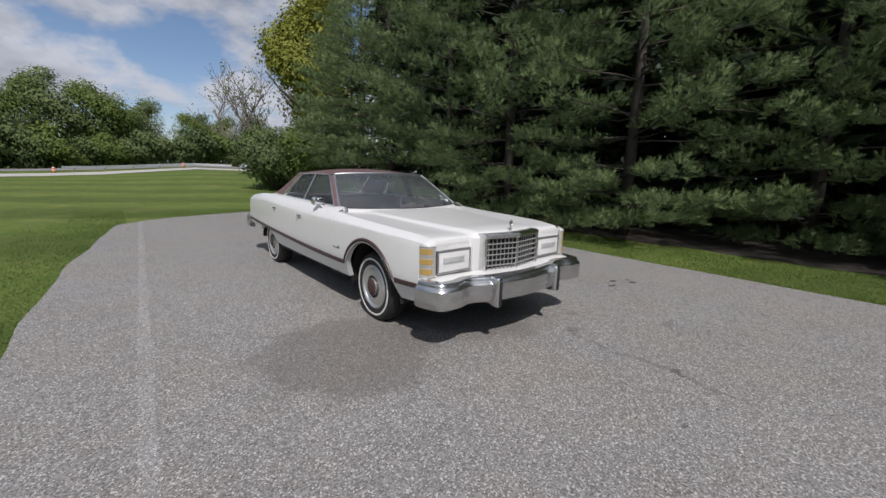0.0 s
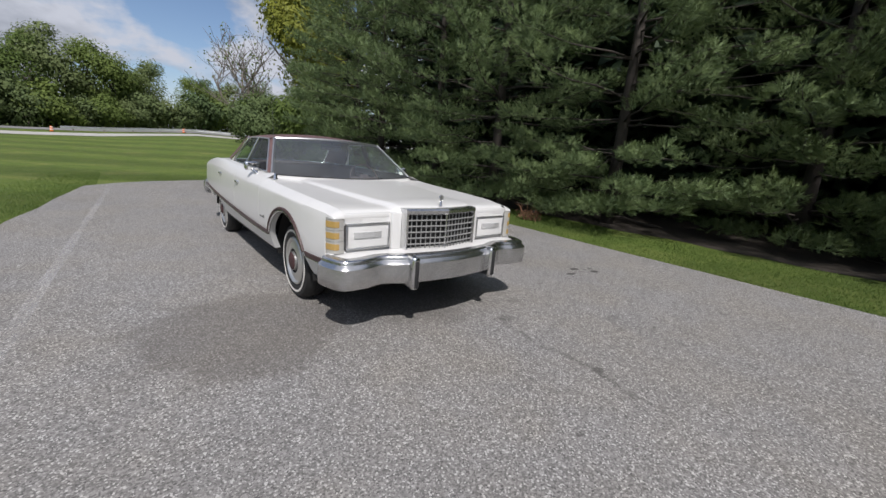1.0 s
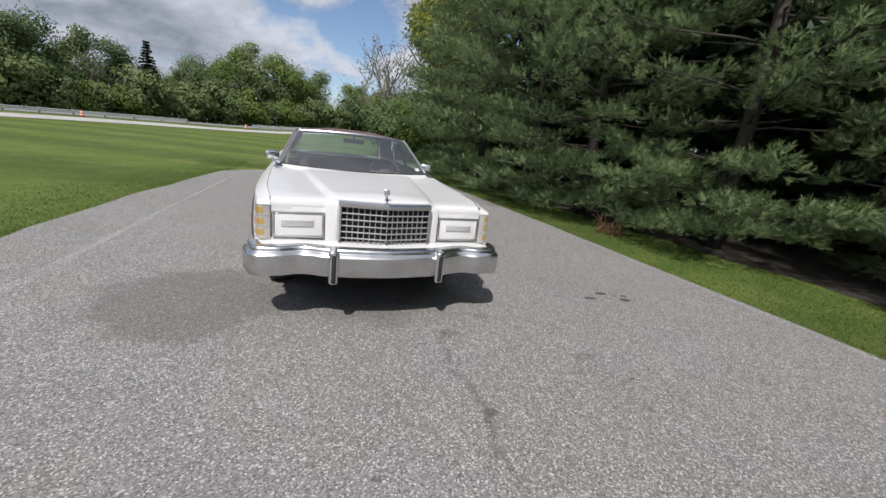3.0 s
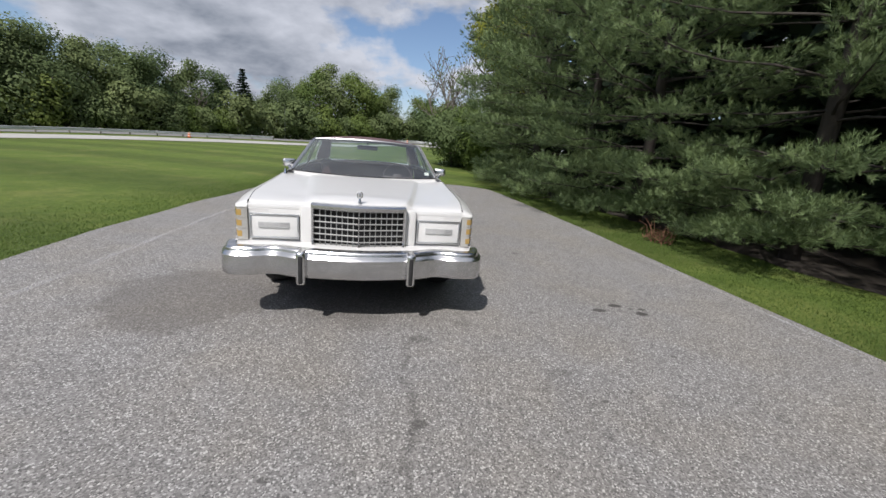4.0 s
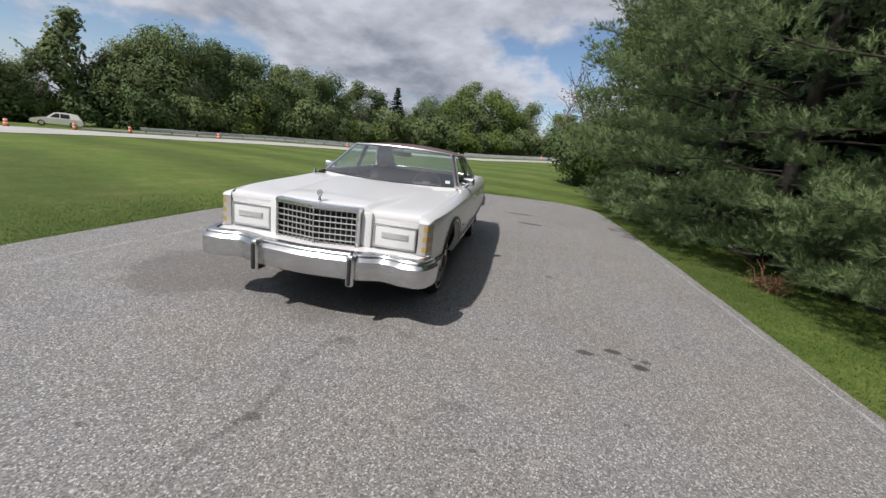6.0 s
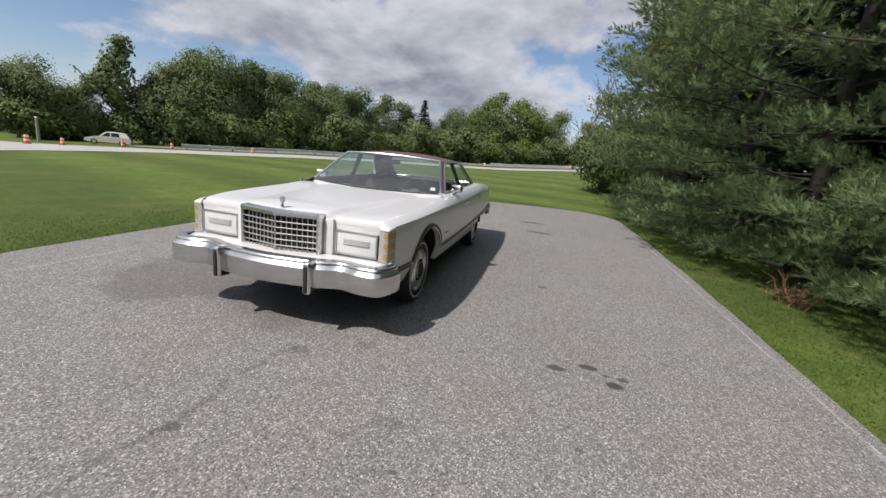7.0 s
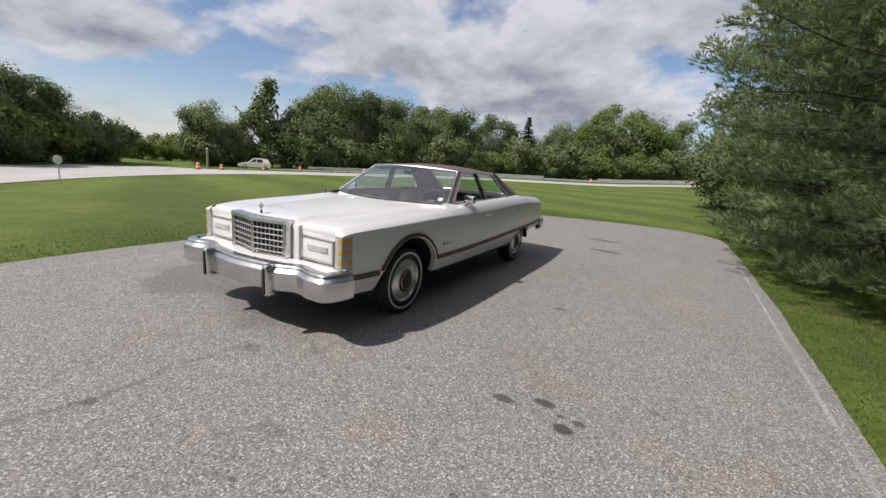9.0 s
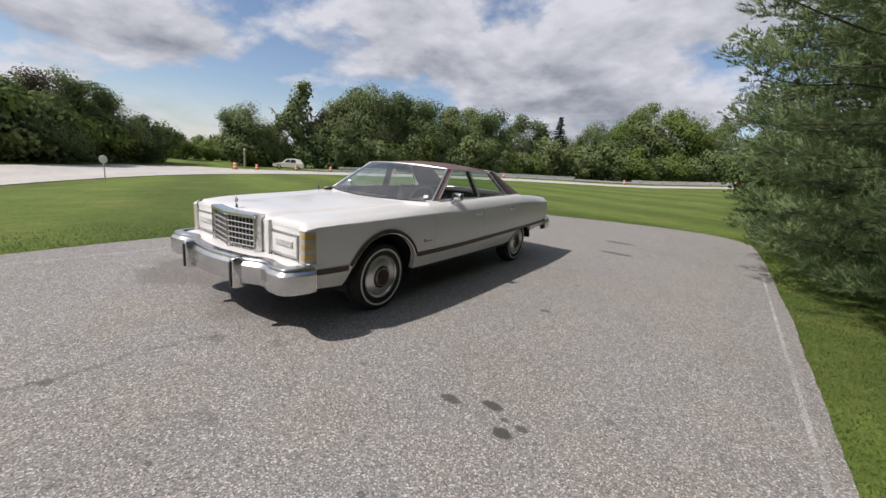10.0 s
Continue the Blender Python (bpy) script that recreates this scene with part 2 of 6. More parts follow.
def asphalt_material():
    g = Graph("weathered_asphalt")
    stones = g.cells(125.0)
    sepc = g.nt.nodes.new("ShaderNodeSeparateColor")
    g.nt.links.new(stones, sepc.inputs[0])
    stone = sepc.outputs[0]
    grit = g.noise(210, 3, 0.7)
    tone = g.math("MULTIPLY_ADD", stone, 0.5, g.math("MULTIPLY", grit, 0.5))
    col = g.mix(g.span(tone, 0.15, 0.95), (0.126, 0.122, 0.116), (0.345, 0.337, 0.320))
    col = g.mix(g.span(sepc.outputs[1], 0.85, 0.94, 0.0, 0.85), col, (0.55, 0.54, 0.515))
    col = g.mix(g.span(sepc.outputs[2], 0.88, 0.95, 0.0, 0.65), col, (0.07, 0.068, 0.065))
    # broad patches of wear and dust
    col = g.mix(1.0, col, g.mix(g.noise(0.55, 5, 0.6), (0.86, 0.86, 0.86), (1.14, 1.13, 1.12)), "MULTIPLY")
    col = g.mix(1.0, col, g.mix(g.noise(4.0, 4, 0.6), (0.91, 0.91, 0.91), (1.08, 1.08, 1.07)), "MULTIPLY")
    col = g.mix(1.0, col, g.mix(g.span(g.noise(0.9, 4, 0.6), 0.35, 0.7), (1.0, 1.0, 1.02), (1.02, 0.99, 0.95)), "MULTIPLY")
    dark = (0.06, 0.057, 0.052)
    wet = g.span(g.spot(1.40, 2.85, 0.82, 0.82, 1.1, 3.0, 20), 0.70, 1.04, 0.47, 0.0)
    col = g.mix(wet, col, (0.105, 0.094, 0.082))
    # darker brown patch with an uneven rim below the sedan's front
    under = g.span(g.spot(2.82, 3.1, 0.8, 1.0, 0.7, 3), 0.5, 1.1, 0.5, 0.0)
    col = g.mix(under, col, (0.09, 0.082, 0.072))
    for x, y, rx, ry, k in ((5.125, 2.545, 0.085, 0.05, 0.85), (5.37, 2.66, 0.085, 0.05, 0.9), (5.53, 2.46, 0.08, 0.055, 0.95), (5.60, 2.57, 0.055, 0.035, 0.8), (5.49, 2.58, 0.03, 0.022, 0.7),
                            (4.99, 4.59, 0.07, 0.055, 0.65), (4.35, 1.17, 0.026, 0.020, 0.75), (4.2, 1.49, 0.13, 0.06, 0.3), (2.51, 0.745, 0.03, 0.026, 0.6), (5.38, 0.95, 0.07, 0.05, 0.3),
                            (4.62, 10.4, 0.42, 0.16, 0.7), (4.85, 8.9, 0.38, 0.14, 0.75), (4.4, 2.48, 0.04, 0.03, 0.5), (3.3, 1.99, 0.10, 0.07, 0.4), (3.7, 2.25, 0.10, 0.08, 0.25),
                            (5.23, 1.67, 0.03, 0.022, 0.6), (4.96, 5.9, 0.05, 0.05, 0.5), (6.0, 3.0, 0.04, 0.03, 0.4), (3.2, 1.05, 0.06, 0.045, 0.6)):
        col = g.mix(g.span(g.spot(x, y, rx, ry, 0.8, 16), 0.6, 1.0, k, 0.0), col, dark)
    # one long crack that wanders towards the front of the lot
    ax = g.axes()
    wander = g.math("MULTIPLY", g.math("SUBTRACT", g.noise(2.2, 5, 0.6), 0.5), 0.30)
    line = g.math("ABSOLUTE", g.math("SUBTRACT", ax[0], g.math("ADD", g.math("MULTIPLY_ADD", ax[1], 0.05, 3.10), wander)))
    reach = g.math("MULTIPLY", g.span(ax[1], 2.15, 1.95), g.span(ax[1], 0.3, 0.8))
    crack = g.math("MULTIPLY", g.span(line, 0.004, 0.045, 0.42, 0.0), g.math("MULTIPLY", reach, g.span(g.noise(9, 5), 0.40, 0.56)))
    col = g.mix(crack, col, dark)
    g.put(col, g.p.inputs["Base Color"])
    g.p.inputs["Roughness"].default_value = 0.86
    g.p.inputs["Specular IOR Level"].default_value = 0.3
    g.bump(g.math("ADD", stone, g.math("MULTIPLY", grit, 0.6)), 0.4, 0.005)
    return g.m


def grass_material(name, a, b, c, mow=0.17):
    g = Graph(name)
    blade = g.noise(45, 4, 0.7)
    col = g.mix(g.span(blade, 0.3, 0.72), a, b)
    col = g.mix(g.span(g.noise(0.45, 5, 0.6), 0.45, 0.75, 0.0, 0.75), col, c)
    col = g.mix(1.0, col, g.mix(g.noise(5.0, 4, 0.65), (0.80, 0.82, 0.80), (1.2, 1.18, 1.2)), "MULTIPLY")
    col = g.mix(1.0, col, g.mix(g.span(g.noise(16.0, 5, 0.7), 0.3, 0.7), (0.74, 0.77, 0.74), (1.14, 1.12, 1.14)), "MULTIPLY")
    col = g.mix(1.0, col, g.mix(g.span(g.noise(1.5, 5, 0.65), 0.3, 0.7), (0.80, 0.86, 0.80), (1.10, 1.06, 1.05)), "MULTIPLY")
    # mown swathes along the drive
    ax = g.axes()
    turn = g.math("ADD", g.math("MULTIPLY", ax[0], 0.42), g.math("MULTIPLY", ax[1], 0.95))
    stripe = g.math("SINE", g.math("ADD", turn, g.math("MULTIPLY", g.noise(0.3, 3), 3.0)))
    col = g.mix(1.0, col, g.mix(g.span(stripe, -0.8, 0.8), (1 - mow, 1 - mow, 1 - mow), (1.12, 1.12, 1.05)), "MULTIPLY")
    g.put(col, g.p.inputs["Base Color"])
    g.p.inputs["Roughness"].default_value = 0.8
    g.p.inputs["Specular IOR Level"].default_value = 0.15
    g.bump(blade, 0.8, 0.03)
    return g.m


def worn_paint_material(name, most):
    """Chalky line paint of which only scraps are left."""
    g = Graph(name)
    g.put((0.72, 0.72, 0.72, 1), g.p.inputs["Base Color"])
    g.p.inputs["Roughness"].default_value = 0.8
    left = g.math("ADD", g.noise(70, 4, 0.7), g.math("MULTIPLY", g.noise(1.6, 3), 0.5))
    clear = g.nt.nodes.new("ShaderNodeBsdfTransparent")
    mix = g.nt.nodes.new("ShaderNodeMixShader")
    g.put(g.span(left, 0.58, 0.95, 0.0, most), mix.inputs[0])
    g.nt.links.new(clear.outputs[0], mix.inputs[1])
    g.nt.links.new(g.p.outputs[0], mix.inputs[2])
    g.nt.links.new(mix.outputs[0], g.nt.nodes["Material Output"].inputs[0])
    return g.m


ASPHALT = asphalt_material()
GRASS = grass_material("mown_grass", (0.076, 0.117, 0.024), (0.156, 0.205, 0.050), (0.182, 0.197, 0.064))
BLADES = foliage("grass_blades", (0.09, 0.14, 0.03), (0.185, 0.255, 0.07), 0.45, 0.6, 0.1)
ROAD_PALE = material("pale_concrete_road", (0.42, 0.405, 0.375), 0.85, vary=0.18, scale=3.0, bump=0.3)
ROAD_DARK = material("grey_road", (0.22, 0.215, 0.21), 0.85, vary=0.2, scale=3.0, bump=0.3)
LINE_PAINT, FAINT_PAINT = worn_paint_material("worn_line_paint", 0.45), worn_paint_material("faint_line_paint", 0.21)
BUMPER = material("weathered_bumper_chrome", (0.60, 0.60, 0.60), 0.27, 1.0, vary=0.14, scale=12.0, bump=0.12, bump_scale=14)
DARK_STEEL = material("thin_dark_steel", (0.22, 0.22, 0.22), 0.45, 0.8, vary=0.1)
PAINT = material("white_car_paint", (0.665, 0.66, 0.64), 0.30, vary=0.025, scale=9.0, coat=0.35)
CHROME = material("chrome", (0.70, 0.70, 0.70), 0.20, 1.0, vary=0.08, scale=25.0, bump=0.02, bump_scale=30)
DULL_CHROME = material("dull_chrome", (0.58, 0.58, 0.58), 0.38, 1.0, vary=0.12, scale=30.0)
STEEL = material("brushed_steel_cover", (0.62, 0.62, 0.60), 0.30, 0.85, vary=0.12, scale=18.0)
VINYL = material("maroon_vinyl", (0.135, 0.078, 0.074), 0.62, vary=0.2, scale=40.0, bump=0.5, bump_scale=350)
TRIM_MAROON = material("maroon_vinyl_strip", (0.055, 0.028, 0.026), 0.45, vary=0.15, scale=30.0)
CLOTH = material("maroon_cloth", (0.060, 0.028, 0.027), 0.85, vary=0.2, scale=30.0, bump=0.3, bump_scale=200)
DASH = material("maroon_dash_plastic", (0.045, 0.026, 0.026), 0.6, vary=0.15, scale=20.0)
RUBBER = material("black_rubber", (0.018, 0.018, 0.018), 0.75, vary=0.25, scale=25.0, bump=0.2, bump_scale=90)
WHITEWALL = material("whitewall_rubber", (0.68, 0.66, 0.61), 0.6, vary=0.1, scale=25.0)
BLACK = material("black_void_paint", (0.010, 0.010, 0.010), 0.8, vary=0.2)
GRILLE_BACK = material("grille_shadow_plastic", (0.012, 0.012, 0.012), 0.7, vary=0.2)
AMBER = material("amber_lens", (0.42, 0.275, 0.085), 0.25, vary=0.1, scale=60.0, coat=0.5)
LENS = material("clear_lens", (0.40, 0.39, 0.36), 0.25, vary=0.1, scale=80.0, coat=0.5)
RED_LENS = material("red_lens", (0.35, 0.012, 0.012), 0.2, coat=0.5)
GRILLE_BAR = material("grille_bar_metal", (0.34, 0.34, 0.33), 0.5, 0.35, vary=0.1, scale=30.0)
BADGE = material("grey_ribbed_badge", (0.50, 0.50, 0.49), 0.5, 0.0, vary=0.1, scale=40)
GLASS = glass("window_glass", (0.80, 0.89, 0.85), 0.02, 0.03, 0.08)
SHIELD_GLASS = glass("dust_sky_haze_glass", (0.78, 0.88, 0.85), 0.03, 0.10)
STICKER = material("sticker_paper", (0.75, 0.75, 0.73), 0.6)
BARK = material("pine_bark", (0.050, 0.042, 0.035), 0.9, vary=0.35, scale=9.0, bump=1.0, bump_scale=25)
GREY_BARK = material("grey_bark", (0.16, 0.14, 0.12), 0.9, vary=0.3, scale=6.0, bump=0.8, bump_scale=15)
NEEDLES = foliage("pine_needles", (0.088, 0.134, 0.058), (0.290, 0.372, 0.155), 0.20, 0.5, 0.15, 0.2, 2.6)
LEAVES = foliage("leaves", (0.108, 0.148, 0.060), (0.178, 0.230, 0.088), 0.30, 0.75, 0.25, 0.3)
LEAVES_YELLOW = foliage("yellow_green_leaves", (0.14, 0.17, 0.025), (0.28, 0.29, 0.05), 0.3, 0.6, 0.15)
LEAVES_BRIGHT = foliage("light_green_leaves", (0.100, 0.145, 0.036), (0.195, 0.250, 0.064), 0.36, 0.75, 0.2)
LEAVES_BROWN = foliage("brownish_leaves", (0.070, 0.070, 0.038), (0.145, 0.130, 0.075), 0.3, 0.75, 0.2)
# spruce colour; on the added pines it stands in for deep shade
LEAVES_DARK = foliage("spruce_and_shade_needles", (0.020, 0.036, 0.018), (0.040, 0.066, 0.032), 0.1, 0.6, 0.2)
DEAD = material("dead_brown_twigs", (0.15, 0.075, 0.04), 0.9, vary=0.3, scale=20)
# litter brown taken near black to stand in for shade below the pines
SHADED_LITTER = material("shaded_needle_litter", (0.036, 0.029, 0.021), 0.95, vary=0.4, scale=14.0, bump=0.6, bump_scale=60)
GALVANISED = material("galvanised_steel", (0.52, 0.53, 0.53), 0.45, 0.5, vary=0.2, scale=5.0)
POST_WOOD = material("weathered_post", (0.27, 0.24, 0.20), 0.85, vary=0.25, scale=8.0)
ORANGE = material("barrel_orange", (0.75, 0.16, 0.03), 0.5, vary=0.12, scale=10.0)
SIGN_WHITE = material("white_reflective", (0.72, 0.72, 0.70), 0.5, vary=0.08)

# ---- mesh helpers ----
def mesh_of(name, verts, faces, mat=None, smooth=True, sharp=None):
    me = bpy.data.meshes.new(name)
    me.from_pydata([tuple(v) for v in verts], [], [tuple(f) for f in faces])
    if mat:
        me.materials.append(mat)
    if smooth:
        me.polygons.foreach_set("use_smooth", [True] * len(me.polygons))
        if sharp:
            me.set_sharp_from_angle(angle=radians(sharp))
    me.update()
    return me


def part(name, shape, mat, parent, label="", sharp=35):
    """One mesh object under a thing or a part. shape: (verts, faces) in the thing's own coordinates, or a mesh."""
    me = shape if isinstance(shape, bpy.types.Mesh) else mesh_of(name, shape[0], shape[1], mat, True, sharp)
    ob = new(name, me)
    ob.parent = parent
    if label:
        tagged(ob, label)
    return ob


def thing(name, label, category, m=None, group="", kind=""):
    ob = new(name)
    ob.empty_display_size = 0.2
    if m is not None:
        ob.matrix_world = m
    return tagged(ob, label, category, group, kind)


def join(*shapes):
    verts, faces = [], []
    for v, f in shapes:
        k = len(verts)
        verts += list(v)
        faces += [tuple(i + k for i in q) for q in f]
    return verts, faces


def moved(shape, m):
    return [tuple(m @ Vector(v)) for v in shape[0]], shape[1]


def mirrored(shape):
    return [(-x, y, z) for x, y, z in shape[0]], [tuple(reversed(f)) for f in shape[1]]


def grid(fn, nu, nv, flip=False):
    """A sheet of nu x nv quads; fn(a, b) with a, b from 0 to 1."""
    verts = [fn(i / nu, j / nv) for i in range(nu + 1) for j in range(nv + 1)]
    faces = []
    for i in range(nu):
        for j in range(nv):
            q = (i * (nv + 1) + j, (i + 1) * (nv + 1) + j, (i + 1) * (nv + 1) + j + 1, i * (nv + 1) + j + 1)
            faces.append(tuple(reversed(q)) if flip else q)
    return verts, faces


def box(x0, x1, y0, y1, z0, z1, r=0.006, seg=2):
    """A box with rounded edges."""
    bm = bmesh.new()
    bmesh.ops.create_cube(bm, size=1)
    for v in bm.verts:
        v.co = ((x0 + x1) / 2 + v.co.x * (x1 - x0), (y0 + y1) / 2 + v.co.y * (y1 - y0), (z0 + z1) / 2 + v.co.z * (z1 - z0))
    if r:
        bmesh.ops.bevel(bm, geom=bm.edges[:], offset=min(r, 0.45 * min(abs(x1 - x0), abs(y1 - y0), abs(z1 - z0))), segments=seg, profile=0.5, affect="EDGES")
    bm.verts.index_update()
    out = [tuple(v.co) for v in bm.verts], [tuple(v.index for v in f.verts) for f in bm.faces]
    bm.free()
    return out


def tube(points, r, n=8, closed=False, r_end=None, flat=1.0):
    """A round bar along points; r_end: its radius at the far end."""
    pts = [Vector(p) for p in points]
    verts, faces = [], []
    side = None
    count = len(pts)
    for i, p in enumerate(pts):
        a = pts[(i - 1) % count] if closed or i else p
        b = pts[(i + 1) % count] if closed or i < count - 1 else p
        way = (b - a).normalized()
        if side is None:
            side = way.orthogonal().normalized()
        side = (side - way * side.dot(way)).normalized()
        up = way.cross(side)
        rad = r if r_end is None else r + (r_end - r) * i / max(1, count - 1)
        for k in range(n):
            a = 2 * math.pi * k / n
            verts.append(p + side * math.cos(a) * rad + up * math.sin(a) * rad * flat)
    for i in range(count if closed else count - 1):
        for k in range(n):
            j = (i + 1) % count
            faces.append((i * n + k, i * n + (k + 1) % n, j * n + (k + 1) % n, j * n + k))
    if not closed:
        faces.append(tuple(reversed(range(n))))
        faces.append(tuple((count - 1) * n + k for k in range(n)))
    return [tuple(v) for v in verts], faces


def lathe(profile, n=48, closed=False):
    """profile: (radius, x) pairs, turned round the x axis."""
    verts, faces = [], []
    m = len(profile)
    for i in range(n):
        a = 2 * math.pi * i / n
        verts += [(x, r * math.cos(a), r * math.sin(a)) for r, x in profile]
    for i in range(n):
        for j in range(m if closed else m - 1):
            k = (j + 1) % m
            faces.append((i * m + j, i * m + k, ((i + 1) % n) * m + k, ((i + 1) % n) * m + j))
    return verts, faces


def curve(xs, ys):
    """A smooth function through the given points."""
    xs, ys = np.array(xs, float), np.array(ys, float)
    slope = np.gradient(ys, xs)

    def at(x):
        x = min(max(x, xs[0]), xs[-1])
        i = min(int(np.searchsorted(xs, x, "right")) - 1, len(xs) - 2)
        h = xs[i + 1] - xs[i]
        t = (x - xs[i]) / h
        return float((2 * t**3 - 3 * t**2 + 1) * ys[i] + (t**3 - 2 * t**2 + t) * h * slope[i] + (-2 * t**3 + 3 * t**2) * ys[i + 1] + (t**3 - t**2) * h * slope[i + 1])

    return at


# ---- the land ----
HUB = (3.5, 0.0)  # the middle of the polar net on which the land is laid
AZ = [-180, -60, -20, -5, 4, 9, 22, 33, 41, 49, 60, 67, 75, 82, 95, 120, 180]
NEAR_D = [65, 65, 65, 65, 60, 57, 52, 47, 43, 39, 34, 30, 26, 22, 20, 20, 65]
NEAR_Z = [0, 0, 1.2, 1.4, 0.58, 0.38, 0.08, -0.18, -0.38, -0.45, -0.63, -0.72, -0.88, -0.94, -0.94, -0.6, 0]
FAR_D = [76, 76, 76, 76, 72, 70, 64, 60, 57, 56, 60, 56, 42, 36, 34, 34, 76]
FAR_Z = [0, 0, 1.7, 2.05, 1.3, 1.0, 0.62, 0.25, -0.2, -0.55, -1.08, -1.05, -0.9, -0.87, -0.87, -0.4, 0]


def land(az, d):
    """Height of the ground at the azimuth (degrees, from +y towards -x) and distance from the hub."""
    d0 = np.interp(az, [-180, 20, 60, 180], [18, 18, 10, 10])
    dn, zn, df, zf = (np.interp(az, AZ, row) for row in (NEAR_D, NEAR_Z, FAR_D, FAR_Z))
    if d <= dn:
        t = min(max((d - d0) / (dn - d0), 0), 1)
        return -0.03 + (zn + 0.03) * t * t * (3 - 2 * t)
    if d <= df:
        return zn + (zf - zn) * (d - dn) / (df - dn)
    return zf


def polar(az, d, dz=0.0):
    a = radians(az)
    return (HUB[0] - d * math.sin(a), HUB[1] + d * math.cos(a), land(az, d) + dz)


def land_xy(x, y):
    dx, dy = x - HUB[0], y - HUB[1]
    return land(math.degrees(math.atan2(-dx, dy)), math.hypot(dx, dy))


def ground_sheet():
    azs = [-180 + 2 * i for i in range(181)]
    verts, faces, rings = [], [], 30
    for az in azs:
        dn, df = np.interp(az, AZ, NEAR_D), np.interp(az, AZ, FAR_D)
        ds = [0.2] + [dn * (i + 1) / 14 for i in range(14)] + [dn + (df - dn) * (i + 1) / 5 for i in range(5)]
        ds += [df + e for e in (3, 8, 15, 25, 45, 90, 200, 500, 1200, 3000)]
        verts += [polar(az, d) for d in ds]
    for i in range(180):
        for j in range(rings - 1):
            faces.append((i * rings + j, i * rings + j + 1, (i + 1) * rings + j + 1, (i + 1) * rings + j))
    return verts, [tuple(reversed(f)) for f in faces]


def ribbon(az0, az1, inner, outer, dz=0.035, step=1.0, across=4):
    n = int((az1 - az0) / step)
    return grid(lambda a, b: polar(az0 + a * (az1 - az0), inner(az0 + a * (az1 - az0)) * (1 - b) + outer(az0 + a * (az1 - az0)) * b, dz), n, across, True)


def near_d(az):
    return float(np.interp(az, AZ, NEAR_D))


def far_d(az):
    return float(np.interp(az, AZ, FAR_D))


def pale_d(az):
    return near_d(az) + float(np.interp(az, [-20, 8, 33, 49, 58, 64], [4, 4.2, 5.2, 8, 14, 20])) * 1.0


def structure(name, shape, mat, label, category, sharp=30):
    return tagged(new(name, mesh_of(name, shape[0], shape[1], mat, True, sharp)), label, category, kind="structure")


structure("ground", ground_sheet(), GRASS, "mown green lawn rising gently towards the road", "lawn")
structure("road_near", ribbon(-40, 120, near_d, lambda a: min(pale_d(a), far_d(a))), ROAD_PALE, "pale concrete side road curving round the lawn", "road")
structure("road_far", ribbon(-40, 52, lambda a: far_d(a) - 4.2, far_d), ROAD_DARK, "grey main road behind a strip of grass", "road")


WEST_Y, WEST_X = [-14, 1, 3, 5, 7.5, 10, 12.7, 15], [-0.6, -0.55, -0.70, -0.76, -0.62, -0.34, -0.02, 0.5]
EAST_Y, EAST_X = [-2, 1, 3, 5.5, 9, 14], [6.98, 7.08, 7.13, 7.23, 7.32, 7.32]


def far_edge(x):
    return float(np.interp(x, [0, 0.6, 1.3, 2.2, 3.2, 4.5, 5.7, 7.4], [12.85, 13.6, 14.15, 14.55, 14.9, 15.2, 15.25, 14.9]))


def lot():
    """The asphalt lot with uneven edges and a rounded far corner."""
    rng = random.Random(5)
    ring = []
    y = -14.0
    while y < 12.9:
        ring.append((float(np.interp(y, WEST_Y, WEST_X)) + 0.04 * noise.noise((0.6, y * 0.8, 0)) + rng.uniform(-0.005, 0.005), y))
        y += 0.12
    x = 0.12
    while x < 5.7:
        ring.append((x, far_edge(x) + rng.uniform(-0.005, 0.005)))
        x += 0.15
    for i in range(12):
        a = i / 11 * math.pi / 2
        ring.append((5.7 + 1.6 * math.sin(a), 13.4 + (far_edge(5.7) - 13.4) * math.cos(a) + rng.uniform(-0.02, 0.02)))
    y = 13.3
    while y > -14:
        ring.append((float(np.interp(y, EAST_Y, EAST_X)) + 0.04 * noise.noise((4.1, y * 0.7, 0)) + rng.uniform(-0.005, 0.005), y))
        y -= 0.12
    n = len(ring)
    verts = [(x, y, 0.0) for x, y in ring] + [(x, y, -0.06) for x, y in ring]
    faces = [tuple(reversed(range(n)))] + [(i, (i + 1) % n, n + (i + 1) % n, n + i) for i in range(n)]
    return verts, faces


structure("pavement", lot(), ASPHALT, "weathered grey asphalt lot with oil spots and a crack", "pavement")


def line_strip(x, y0, y1, w, lean=0.0):
    n = int((y1 - y0) / 0.25)
    return grid(lambda a, b: (x + lean * a + (b - 0.5) * w + 0.012 * noise.noise((a * 40, x, b)), y0 + a * (y1 - y0), 0.004), n, 1, True)


structure("trim_line_west", line_strip(-0.17, -3, 13.0, 0.09, 0.66), FAINT_PAINT, "worn white painted line along the lot", "line")
structure("trim_line_east", line_strip(6.87, -2, 9.2, 0.036, 0.31), LINE_PAINT, "worn white painted edge line of the lot", "line")
# dark litter sheet that carries the pines' shade in its colour
structure("ground_shaded_litter", grid(lambda a, b: (9.5 + 4.2 * b + 0.25 * noise.noise((a * 30, b * 5, 2)), -6 + 32 * a, -0.022 + 0.01 * noise.noise((a * 60, b * 9, 0))), 80, 10, True), SHADED_LITTER, "needle litter under the pines, darkened for their shade", "litter")

